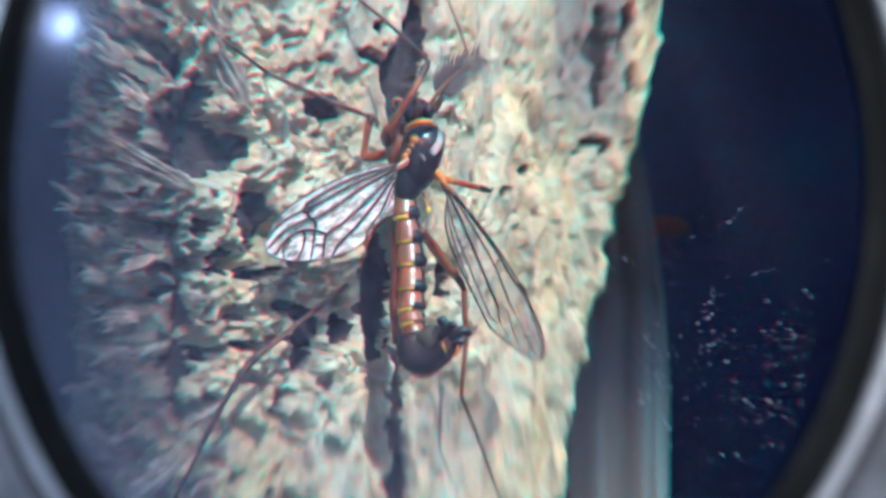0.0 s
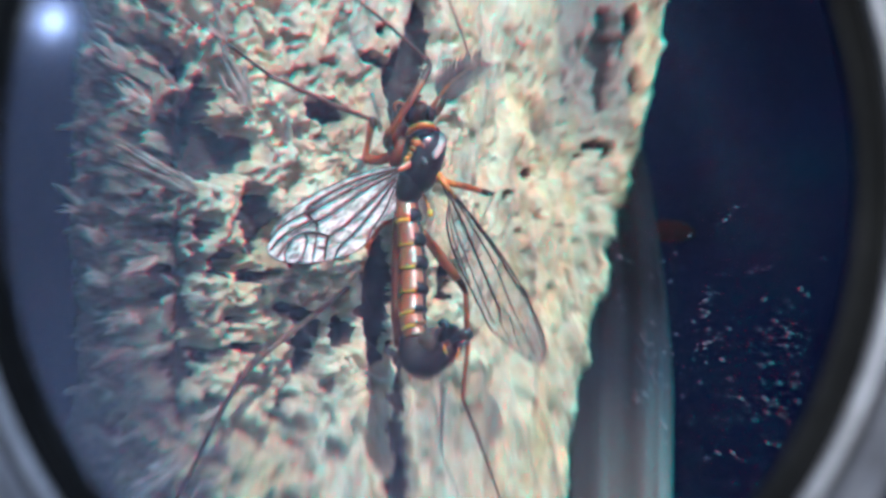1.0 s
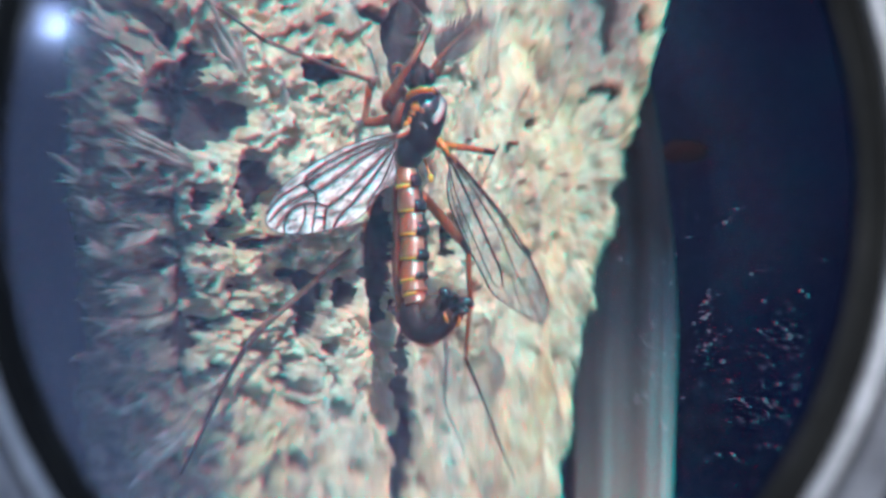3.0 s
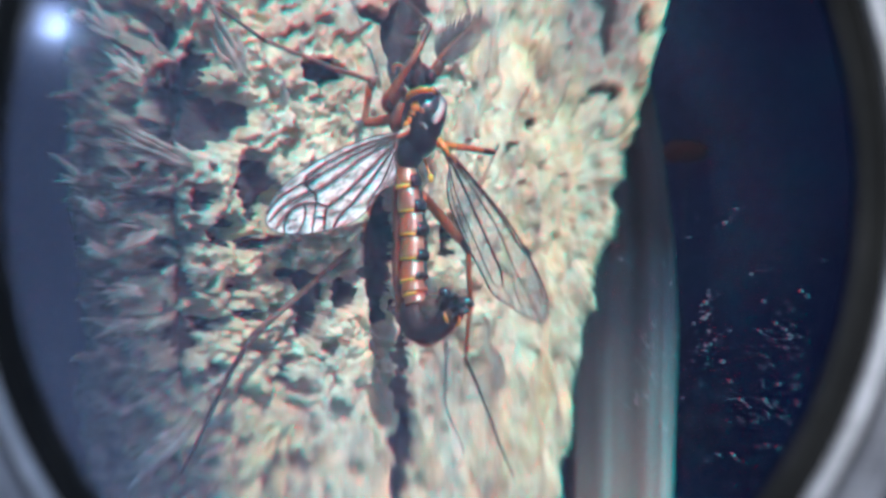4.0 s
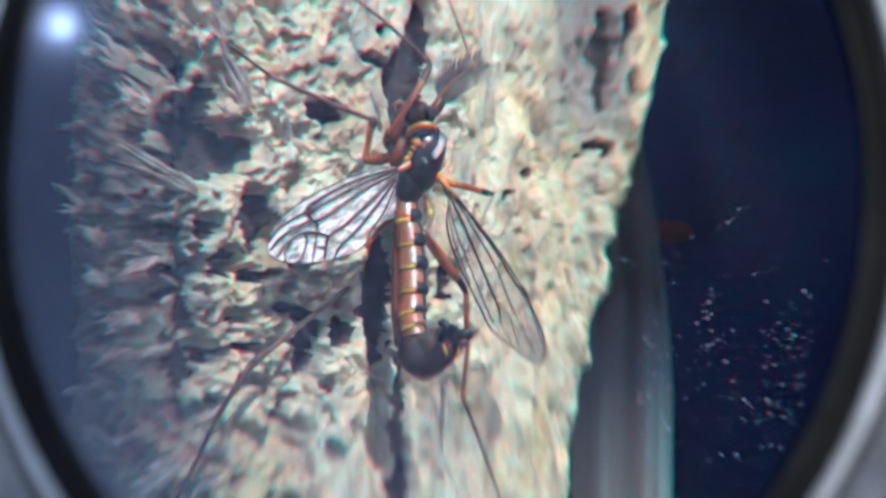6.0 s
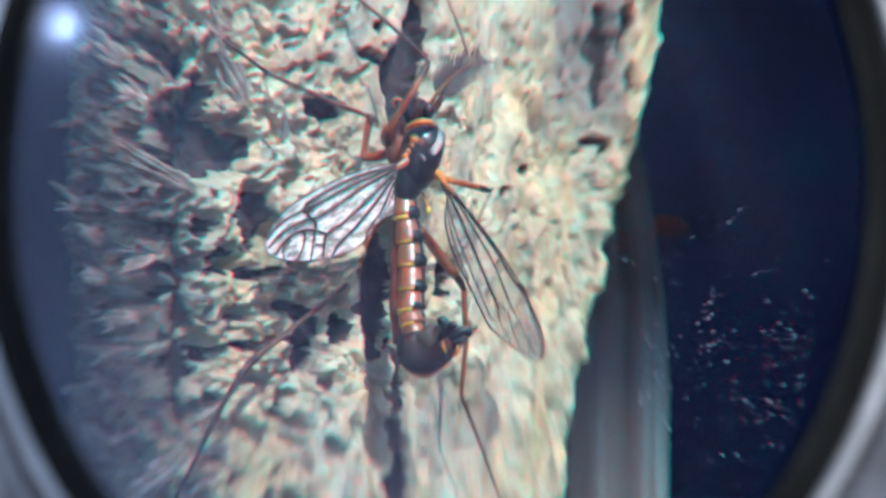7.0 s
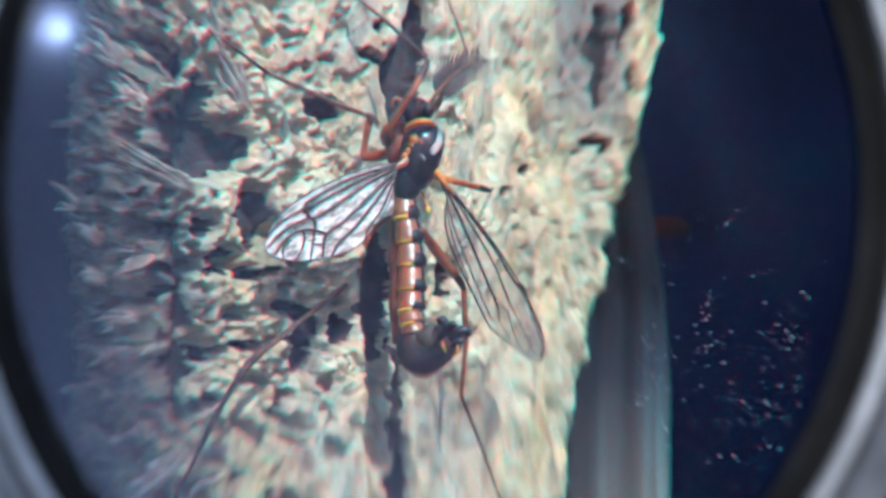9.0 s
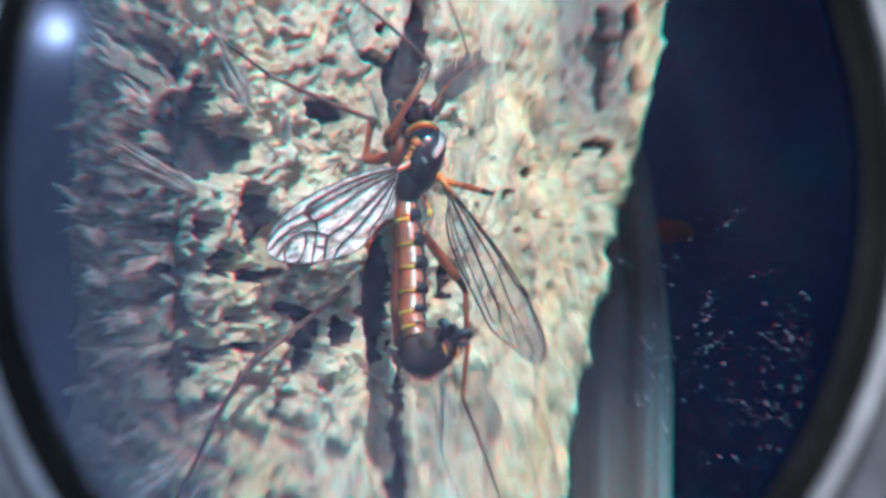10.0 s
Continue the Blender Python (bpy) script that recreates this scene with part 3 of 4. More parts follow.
def relief(u, z):
    """How far the bark stands out of its mean surface, in millimetres."""
    x = on_section(u)[0]
    wu, wz = u + 0.7 * fractal(u / 2.2, z / 2.2, 3, 3), z + 0.8 * fractal(u / 2.4, z / 2.8, 9, 3)
    left = step(-4, -13, x)
    right = step(0, 8, x)
    lumps = np.sqrt(np.abs(fractal(wu / 1.7, wz / (3.8 - 1.6 * left), 11, 2))) - 0.6
    crumbs = np.sqrt(np.abs(fractal(wu / (0.8 - 0.2 * left), wz / (1.4 - 0.6 * left), 21, 2))) - 0.6
    swell = 1.0 * fractal(u / 7, z / 12, 31, 3) + 0.8 * right * fractal(wu / 1.7, wz / 4.2, 37, 2)
    patchy = 0.22 + 0.95 * step(-0.35, 0.55, fractal(u / 4.5, z / 6, 35, 2))
    rugged = fractal(wu / 1.4, wz / 2.0, 45, 4, 0.55)
    d = swell + patchy * ((1.2 + 0.15 * left - 0.95 * right) * lumps + (0.32 + 0.25 * left - 0.26 * right) * crumbs + (0.48 + 0.25 * left - 0.24 * right) * rugged)
    # open pits, more of them where the bark breaks up
    pit = fractal(wu / 2.0, wz / (3.4 - 0.8 * left), 51, 3)
    d = d - (1.15 + 1.55 * left - 0.75 * right) * step(0.30 - 0.2 * left, 0.52 - 0.16 * left, pit)
    # towards the far side the bark lies in soft upright folds
    folds = swell + 0.72 * fractal(u / 1.7, z / 7.0, 201, 2, 0.42) + 0.34 * (np.abs(fractal(wu / 1.5, wz / 2.6, 211, 1)) - 0.3) - 0.25 * step(0.35, 0.8, pit)
    d = d * (1 - right) + folds * right
    # torn ridges on the near side
    torn = 0.8 - np.abs(fractal((wu * 0.86 + wz * 0.5) / 2.6, (wz * 0.86 - wu * 0.5) / 1.1, 61, 4)) * 2.0
    d = d + 0.75 * left * torn
    # a calmer, flatter field above the left wing
    d = d * (1 - 0.55 * step(4, 9, z) * step(-18, -14, x) * step(0, -3, x))
    f = hollow(u, z, x)
    return d * (1 - 0.75 * f) - 3.2 * f


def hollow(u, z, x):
    """1 inside the hollows that are coloured as shade, 0 outside."""
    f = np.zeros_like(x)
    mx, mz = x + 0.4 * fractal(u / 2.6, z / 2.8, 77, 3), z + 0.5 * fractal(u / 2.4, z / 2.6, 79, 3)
    for hx, hz, rx, rz in SHADE_HOLLOWS:
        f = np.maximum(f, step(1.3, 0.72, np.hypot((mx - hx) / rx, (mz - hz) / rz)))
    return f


def bark_end(z):
    """Where the bark breaks off on the far side, as x."""
    return np.interp(z, [-45, -27, -16, -8, 0, 11, 18, 28, 45], [15.0, 16.9, 18.8, 20.3, 22.6, 26.4, 29.0, 32.2, 37]) + 0.5 * fractal(z / 5, z * 0, 81, 3)


tree = thing("tree_trunk", Vector((-0.012, 0.115, -0.02)), "weathered tree trunk with pale lichened, furrowed bark", "tree trunk", kind="structure")


def wood():
    """The bared wood under the bark, from the ground to above the view."""
    zs = np.concatenate([np.linspace(-1215, -60, 24), np.linspace(-50, 50, 80), np.linspace(60, 1400, 24)])
    u = np.linspace(sec_len[0], sec_len[-1], 520)
    U, Z = np.meshgrid(u, zs)
    x, y, nx, ny = on_section(U)
    d = -11 + 0.35 * fractal(U / 1.6, Z / 40, 91, 3) + 0.5 * fractal(U / 9, Z / 60, 95, 2)
    d = d - 6 * step(9, 19, x)  # rotted away on the far side
    grow = 1 + np.clip(-Z / 1200, -0.2, 1) * 0.25
    cx, cy = -12, 115
    P = np.stack([cx + (x + nx * d - cx) * np.where(np.abs(Z) < 60, 1, grow), cy + (y + ny * d - cy) * np.where(np.abs(Z) < 60, 1, grow), Z], -1)
    P[:, -1] = P[:, 0]
    grid_mesh("wood", P, WOOD, tree, "bare grey wood with upright grain")


def bark():
    u0, u1 = u_at(-44.0), u_at(32.0)
    u = np.arange(u0, u1, 0.135)
    z = np.arange(-38, 40, 0.15)
    U, Z = np.meshgrid(u, z)
    x, y, nx, ny = on_section(U)
    d = relief(U, Z)
    d = d - 4.2 * step(-10.5, 1.5, x - bark_end(Z)) ** 1.7  # it thins out and turns away towards its end
    gone = step(-0.7, 0.9, x - bark_end(Z))
    d = d * (1 - gone) - 5.0 * gone
    # pieces overhang a little, sideways along the trunk
    lean = 0.08 * (1 - 0.7 * step(0, 8, x)) * fractal(U / 1.3, Z / 1.5, 101, 2)
    P = np.stack([x + nx * d - ny * lean, y + ny * d + nx * lean, Z + 0.12 * fractal(U / 1.1, Z / 1.3, 111, 2)], -1)
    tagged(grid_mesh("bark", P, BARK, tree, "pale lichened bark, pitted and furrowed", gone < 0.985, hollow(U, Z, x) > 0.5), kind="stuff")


wood()
bark()


def flake(x, z, length, width, turn, lift, curl):
    """A torn flake of bark: root at (x, z) on the trunk, turn in degrees from straight up towards the right, lifted off the surface."""
    u = float(u_at(x))
    px, py, nx, ny = (float(v) for v in on_section(np.array(u)))
    if hollow(np.array([u]), np.array([float(z)]), np.array([px]))[0] > 0.15:
        return
    d = float(relief(np.array([u]), np.array([float(z)]))[0])
    out = Vector((nx, ny, 0))
    side = Vector((-ny, nx, 0))
    root = Vector((px, py, z)) + out * (d - 0.25)
    a = radians(turn)
    way = side * math.sin(a) + Vector((0, 0, 1)) * math.cos(a)
    across = way.cross(out)
    bm, rows, n, w = bmesh.new(), [], 9, 6
    seed = random.random() * 90
    for i in range(n + 1):
        t = i / n
        h = math.sin(radians(lift)) * t * length + curl * t * t * length
        c = root + way * (t * length * math.cos(radians(lift))) + out * h
        half = width * 0.5 * (0.85 + 0.6 * noise.noise((t * 6, seed, 3))) * (1 - t ** 5) ** 0.5 + 0.02
        row = []
        for k in range(w + 1):
            s = k / w * 2 - 1
            r = noise.noise((t * 5 + seed, s * 1.6, seed)) * 1.3
            row.append(c + across * (s * half * (1 + 0.5 * r)) + out * (0.35 * width * (1 - s * s) * 0.5 + 0.25 * r) + way * (0.4 * r * t))
        rows.append(row)
    thick = out * -0.22
    top = [[bm.verts.new(V(p)) for p in r] for r in rows]
    low = [[bm.verts.new(V(p + thick)) for p in r] for r in rows]
    for i in range(n):
        for k in range(w):
            bm.faces.new((top[i][k], top[i][k + 1], top[i + 1][k + 1], top[i + 1][k]))
            bm.faces.new((low[i][k], low[i + 1][k], low[i + 1][k + 1], low[i][k + 1]))
        bm.faces.new((top[i][0], top[i + 1][0], low[i + 1][0], low[i][0]))
        bm.faces.new((top[i][w], low[i][w], low[i + 1][w], top[i + 1][w]))
    for k in range(w):
        bm.faces.new((top[0][k], low[0][k], low[0][k + 1], top[0][k + 1]))
        bm.faces.new((top[n][k], top[n][k + 1], low[n][k + 1], low[n][k]))
    part("bark_flake", bm, FLAKE, tree)


# the large flakes on the near side: x, z, length, width, turn, lift, curl
for row in [(-18.6, -1.5, 4.6, 0.8, -70, 18, 0.1), (-18.0, -4.2, 5.2, 0.9, -78, 16, 0.12), (-12.0, 8.4, 2.6, 0.7, -30, 25, 0.1),
            (-18.5, -9.5, 4.2, 0.9, -60, 20, 0.1), (-15.5, -15.0, 4.4, 1.0, -75, 20, 0.1)]:
    flake(*row)


def frayed(x, z, length, turn, spread, strips, lift=14):
    """A torn flake that frays into a fan of strips: root at (x, z) on the trunk, turn as above, spread: half its width at the tips."""
    u = float(u_at(x))
    px, py, nx, ny = (float(v) for v in on_section(np.array(u)))
    d = float(relief(np.array([u]), np.array([float(z)]))[0])
    out, side = Vector((nx, ny, 0)), Vector((-ny, nx, 0))
    a = radians(turn)
    way = side * math.sin(a) + Vector((0, 0, 1)) * math.cos(a)
    across = way.cross(out)
    root = Vector((px, py, z)) + out * (max(d, -0.8) + 0.1)
    r, bm = random.Random(int(abs(x * 91 + z * 17))), bmesh.new()
    for k in range(strips):
        s = (k / (strips - 1) * 2 - 1) * spread + r.gauss(0, 0.12)
        n, h = length * r.uniform(0.55, 1.05) * (1 - 0.25 * abs(s) / spread), math.sin(radians(lift)) * r.uniform(0.7, 1.2)
        p = [root + across * (0.3 * s) + way * (length * 0.08 * r.random()),
             root + across * (0.42 * s + r.gauss(0, 0.08)) + way * (0.35 * n) + out * (h * 0.5 * n),
             root + across * (0.72 * s + r.gauss(0, 0.1)) + way * (0.7 * n) + out * (h * 0.85 * n),
             root + across * (s + r.gauss(0, 0.2)) + way * n + out * (h * n + r.gauss(0, 0.2))]
        w = 1.15 * spread / strips ** 0.5
        add_tube(bm, with_radius(p, w * r.uniform(0.6, 1.0), w * r.uniform(0.7, 1.2), w * 0.6, 0.02), sides=6, steps=5, flat=0.32, rough=0.16)
    part("bark_flake", bm, PALE_FLAKE, tree, "pale frayed flake of bark")


# x, z, length, turn, spread, strips
for row in [(-17.7, 3.9, 8.4, -67, 1.0, 10), (-20.7, 9.4, 4.4, -50, 1.3, 10), (-20.1, -0.4, 4.6, -113, 0.5, 6), (-24.2, 0.5, 3.0, -60, 0.8, 7), (-18.5, -14.2, 5.7, -125, 1.0, 8),
            (-19.7, -12.2, 4.0, -110, 0.7, 6), (-14.8, 10.6, 5.8, -30, 1.3, 10), (-11.6, 7.8, 2.3, -52, 0.35, 4), (-12.8, 7.2, 2.2, -55, 0.3, 4), (-22.0, -4.9, 4.0, -95, 0.8, 7),
            (-22.5, -7.3, 4.0, -105, 0.8, 7), (-22.3, 13.2, 4.2, -55, 0.9, 8), (-23.6, -2.2, 3.4, -80, 0.7, 7), (-23.0, -10.0, 3.6, -100, 0.7, 7), (-15.8, 14.5, 4.5, -32, 0.8, 8)]:
    frayed(*row)
rnd = random.Random(5)
for k in range(110):
    fx = rnd.uniform(-27, -14.5)
    flake(fx, rnd.uniform(-22, 22), rnd.uniform(1.0, 3.6), rnd.uniform(0.18, 0.6), rnd.gauss(-74, 24), rnd.uniform(6, 34), rnd.uniform(-0.05, 0.2))


def fibres():
    """Fine torn fibres on the near side, pointing outwards."""
    bm = bmesh.new()
    r = random.Random(8)
    for k in range(620):
        x, z = r.uniform(-29, -12.5), r.uniform(-21, 21)
        u = np.array([float(u_at(x))])
        px, py, nx, ny = (float(v[0]) for v in on_section(u))
        if hollow(u, np.array([z]), np.array([px]))[0] > 0.15:
            continue
        d = float(relief(u, np.array([z]))[0])
        out, side = Vector((nx, ny, 0)), Vector((-ny, nx, 0))
        p = Vector((px, py, z)) + out * (d - 0.1)
        way = (side * -r.uniform(0.4, 1) + Vector((0, 0, r.gauss(0.15, 0.5))) + out * r.uniform(0.1, 0.8)).normalized()
        n, bend = r.uniform(0.6, 2.4), Vector((r.gauss(0, 0.25), r.gauss(0, 0.25), r.gauss(0, 0.25)))
        add_tube(bm, with_radius([p, p + way * (n * 0.5) + bend * 0.4, p + way * n + bend * n * 0.5], r.uniform(0.04, 0.09), 0.05, 0.012), sides=4, steps=2)
    tagged(part("fibres", bm, FLAKE, tree, "fine torn bark fibres"), kind="stuff")


def stake():
    """An old grey stake close behind the trunk, its upper part coloured as shade."""
    base = thing("stake", V((23.2, 113, -1220)), "old grey wooden stake with a splintered top, shade painted in above", "stake", kind="structure")
    n, zs = 72, np.concatenate([np.linspace(-1222, -60, 20), np.linspace(-55, 20, 90)])
    a = np.linspace(0, 2 * math.pi, n + 1)
    A, Z = np.meshgrid(a, zs)
    top = np.sqrt(np.clip(1 - np.clip((Z + 14 + 5 * np.sin(3 * A + 0.6) + 2.5 * np.sin(11 * A)) / 26, 0, 1) ** 1.6, 0.002, 1))
    lump = 1 + 0.06 * np.sin(5 * A + 1) + 0.05 * np.sin(9 * A) + 0.04 * np.sin(2 * A + Z / 30)
    P = np.stack([22.9 + 7.2 * np.cos(A) * lump * top, 114 + 5.5 * np.sin(A) * lump * top, Z], -1)
    P[:, -1] = P[:, 0]
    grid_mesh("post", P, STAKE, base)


stake()


LEAN = 0.28  # how far the shade tree leans, sideways for each unit of height


def shade_tree():
    """An unseen leaning tree added behind the camera, towards the sun: its trunk shades the near side of the bark."""
    def axis(h):
        return Vector((125.1 - LEAN * (h - 2180), -831, h - EYE / MM))
    base = thing("shade_tree", (axis(0) * MM) + Vector((0, 0, EYE)), "unseen tall leaning tree, added for shade, with rough bark and a leafy crown", "tree")
    rows = [(*axis(h), r) for h, r in ((-60, 215), (250, 172), (1200, 160), (3200, 156), (5200, 120), (8200, 40))]
    part("trunk", tube(rows, sides=28, steps=14, rough=0.03), TREE_BARK, base, "leaning rough-barked trunk")
    r = random.Random(3)
    tips = []
    for k in range(9):
        a, h = k * 2.4, 4300 + 380 * k
        start = axis(h)
        end = start + Vector((math.cos(a) * 1500, math.sin(a) * 1500, 700))
        mid = start.lerp(end, 0.5) + Vector((0, 0, 150))
        part("limb", tube(with_radius([start, mid, end], 62, 40, 12), sides=10), TREE_BARK, base)
        tips += [mid, end, start.lerp(end, 0.75)]
    bm = bmesh.new()
    for k in range(2600):
        c = r.choice(tips) + Vector((r.gauss(0, 330), r.gauss(0, 330), r.gauss(0, 260)))
        w = Vector((r.uniform(-1, 1), r.uniform(-1, 1), r.uniform(-0.6, 0.6))).normalized() * r.uniform(40, 75)
        h = w.orthogonal().normalized() * (w.length * 0.45)
        bm.faces.new([bm.verts.new(V(c + p)) for p in (-w, -w * 0.2 + h, w * 0.5 + h * 0.8, w, w * 0.5 - h * 0.8, -w * 0.2 - h)])
    tagged(part("crown", bm, LEAVES, base, "loose crown of green leaves"), kind="stuff")


shade_tree()
fibres()


# ---- the crane fly ----
fly = thing("crane_fly", V((-3.0, 71.0, 2.0)), "orange and black crane fly resting head-up on lichened bark", "insect")

# thorax: a glossy black hump
AXIS = Vector((-1.17, 66.00, 10.21)) - Vector((-2.68, 66.00, 4.15))
thorax = part("thorax", blob((-1.78, 66.40, 7.14), AXIS, (2.95, 1.72, 2.0), shape=lambda t: 1 + 0.10 * t - 0.05 * math.cos(5 * t)), BLACK_CHITIN, fly, "glossy black humped thorax")
part("collar", tube(with_radius([(-2.91, 65.20, 8.93), (-2.53, 64.40, 9.25), (-1.76, 63.90, 9.51), (-1.09, 64.10, 9.54), (-0.73, 65.20, 9.36)], 0.12, 0.24, 0.26, 0.24, 0.1)), AMBER_CHITIN, thorax, "orange collar")
rag = lambda k: (lambda t: 1 + 0.35 * math.sin(5 * t + k) + 0.2 * math.cos(9 * t + 2 * k))
part("shoulder_patch", blob((-2.16, 64.75, 8.28), (0.4, 0.1, 1), (0.62, 0.36, 0.3), shape=rag(1)), AMBER_CHITIN, thorax, "amber shoulder patch")
part("shoulder_patch", blob((-2.55, 64.95, 7.54), (0.1, 0, 1), (0.6, 0.24, 0.24), shape=rag(3)), AMBER_CHITIN, thorax, "amber shoulder patch")
part("shoulder_patch", blob((-2.77, 65.00, 6.95), (-0.6, 0, 1), (0.42, 0.3, 0.26), shape=rag(5)), AMBER_CHITIN, thorax, "amber shoulder patch")
part("shoulder_patch", blob((-1.69, 64.55, 8.08), (-0.5, 0.1, 1), (0.4, 0.16, 0.16), shape=rag(2)), RED_CHITIN, thorax, "dull red shoulder patch")
# raised back plates, flattened and tilted to make the sun's highlights on the thorax
part("back_plate", blob((-0.60, 65.05, 8.14), (0.12, 0.42, 0.86), (1.25, 0.95, 0.26), shape=lambda t: 0.75 + 0.3 * t), GLEAM_CHITIN, thorax, "gleaming black back plate")
part("back_plate", blob((-1.56, 64.45, 6.89), (-0.7, 0.42, 0.86), (0.42, 0.2, 0.12)), GLEAM_CHITIN, thorax, "small gleaming black plate")
part("hind_back", blob((-2.60, 66.20, 5.34), (0.35, 0, 1), (1.75, 1.25, 1.3), shape=lambda t: 1 + 0.06 * math.sin(7 * t)), BLACK_CHITIN, thorax, "black hind part of the thorax")
part("wing_hinge", tube(with_radius([(-2.64, 65.00, 6.77), (-3.30, 64.60, 6.31), (-3.96, 64.30, 6.03)], 0.3, 0.26, 0.12)), ORANGE_CHITIN, thorax, "orange wing hinge")
part("wing_hinge", tube(with_radius([(-0.61, 66.20, 6.12), (-0.09, 65.60, 5.38), (0.35, 65.80, 4.70)], 0.3, 0.28, 0.16)), AMBER_CHITIN, thorax, "amber wing hinge")
part("flank", blob((-3.61, 68.00, 8.29), (0.1, 0, 1), (1.9, 0.95, 1.3)), DULL_CHITIN, thorax, "dull brown flank")

# head
head = part("head", blob((-2.05, 66.60, 10.65), (0.15, 0, 1), (1.15, 1.05, 0.95)), TAIL_CHITIN, fly, "small dark head")
for p in ((-2.76, 65.90, 10.76), (-1.12, 66.00, 10.69)):
    part("eye", blob(p, (0.1, 0, 1), (0.7, 0.5, 0.6)), EYE_BLACK, head, "dark compound eye")
part("palp", tube(with_radius([(-2.93, 65.80, 11.17), (-3.44, 65.60, 11.57), (-3.87, 65.60, 11.35), (-3.80, 65.80, 10.91)], 0.12, 0.14, 0.12, 0.08)), ORANGE_CHITIN, head, "small orange palp")


def antenna(pts, teeth, spread):
    """A comb-like feeler: a stalk with a row of fine teeth on both sides."""
    stalk = part("antenna", tube(with_radius(pts, 0.2, 0.16, 0.1, 0.05)), ORANGE_CHITIN, head, "orange feeler with dark combs")
    line = smooth_line(pts, 12)
    bm = bmesh.new()
    for k in range(teeth):
        t = 0.34 + 0.64 * k / (teeth - 1)
        i = int(t * (len(line) - 2))
        p, way = Vector(line[i]), Vector(line[i + 1] - line[i]).normalized()
        across = way.cross(Vector((0, 1, 0))).normalized()
        for s in (-1, 1):
            n = spread * (0.75 + 0.5 * math.sin(math.pi * min(1, 0.15 + k / teeth))) * (1 if k % 2 else 0.8)
            add_tube(bm, with_radius([p, p + across * (s * n * 0.6) + way * (0.3 * n), p + across * (s * n) + way * (0.75 * n)], 0.085, 0.08, 0.045), sides=5, steps=2)
    part("comb", bm, COMB_GREY, stalk, "fine dark comb teeth")


antenna([(-1.16, 65.80, 10.83), (-0.34, 65.40, 12.05), (0.94, 65.30, 13.40), (3.18, 65.60, 15.01)], 24, 1.15)
antenna([(-0.87, 66.20, 10.81), (-0.09, 66.00, 11.81), (0.69, 66.00, 13.20), (2.08, 66.20, 14.80)], 18, 0.9)

# abdomen: ringed segments, each with a yellow hind rim and a black side mark
SPINE = [(-3.10, 66.60, 4.50), (-2.86, 66.20, 2.43), (-2.60, 66.10, 0.56), (-2.46, 65.90, -1.25), (-2.45, 65.60, -3.18), (-2.48, 65.20, -4.74), (-2.34, 64.90, -5.70), (-2.16, 64.70, -6.49)]
WIDE = [0.80, 0.90, 0.94, 0.97, 0.97, 0.95, 0.92, 0.86]
for k in range(7):
    a, b = Vector(SPINE[k]), Vector(SPINE[k + 1])
    r0, r1 = WIDE[k], WIDE[k + 1]
    rows = [(*a.lerp(b, t), (r0 + (r1 - r0) * t) * s) for t, s in ((-0.05, 0.74), (0.1, 0.86), (0.3, 0.99), (0.6, 1.07), (0.86, 1.15), (0.97, 1.06), (1.04, 0.84))]
    seg = part("abdomen_segment", tube(rows, sides=22, steps=3), ORANGE_CHITIN, fly)
    if k > 0:
        part("rim", shell(a, b, -0.09, 0.09 if k < 5 else 0.18, r0, r1, 78, 175, 0.13), YELLOW_CHITIN, seg, "narrow yellow rim")
    if k in (1, 2, 3, 4, 5):
        part("side_mark", shell(a, b, -0.42, 0.08, r0 * 1.09, r1 * 1.09, -60, 72, 0.2), BLACK_CHITIN, seg, "black side mark")
    part("side_stripe", shell(a, b, 0.10, 0.95, r0 * 1.06, r1 * 1.08, -45, 34, 0.05), BLACK_CHITIN, seg, "dark stripe along the side")
part("underside", tube(with_radius([(-3.35, 67.30, 4.01), (-3.20, 66.90, -0.39), (-3.14, 66.60, -4.32), (-2.94, 66.00, -7.31)], 0.75, 0.95, 1.05, 0.95), sides=16), DULL_CHITIN, fly, "dull brown belly")

# tail: a swollen dark end that hooks to one side, with claspers
tail = part("tail_bulb", tube([(*(-2.34, 65.00, -6.35), 0.9), (*(-2.38, 64.90, -7.27), 1.18), (*(-2.12, 64.60, -8.12), 1.26), (*(-1.14, 64.20, -8.3), 1.12), (*(-0.25, 63.80, -7.74), 1.0), (*(0.37, 63.50, -6.99), 0.92), (*(0.79, 63.30, -6.51), 0.6)], sides=22), TAIL_CHITIN, fly, "swollen black tail hooked to one side")
for pts, r in (([(-0.17, 63.20, -6.59), (0.12, 62.90, -5.73), (-0.04, 62.80, -5.23), (-0.41, 62.80, -5.39)], 0.42), ([(0.58, 63.00, -6.57), (1.15, 62.80, -6.13), (1.73, 62.80, -5.97), (1.98, 62.90, -6.39)], 0.42),
               ([(0.66, 63.00, -7.06), (1.23, 62.70, -6.78), (1.73, 62.80, -6.63)], 0.34), ([(0.25, 62.90, -6.23), (0.66, 62.60, -5.54), (0.98, 62.60, -5.70)], 0.3)):
    part("clasper", tube(with_radius(pts, r, r * 0.9, r * 0.55), sides=10), BLACK_CHITIN, tail, "dark hooked clasper")
part("tail_lobe", blob((-0.95, 64.3, -6.7), (0.8, -0.1, 0.3), (1.2, 1.0, 0.8)), SMOKE_CHITIN, tail, "smoky brown lobe")
part("tail_lobe", blob((0.05, 63.9, -6.95), (0.75, -0.1, 0.55), (1.65, 1.25, 0.9), shape=lambda t: 1 + 0.12 * math.sin(6 * t)), SMOKE_CHITIN, tail, "smoky brown lobe between the claspers")
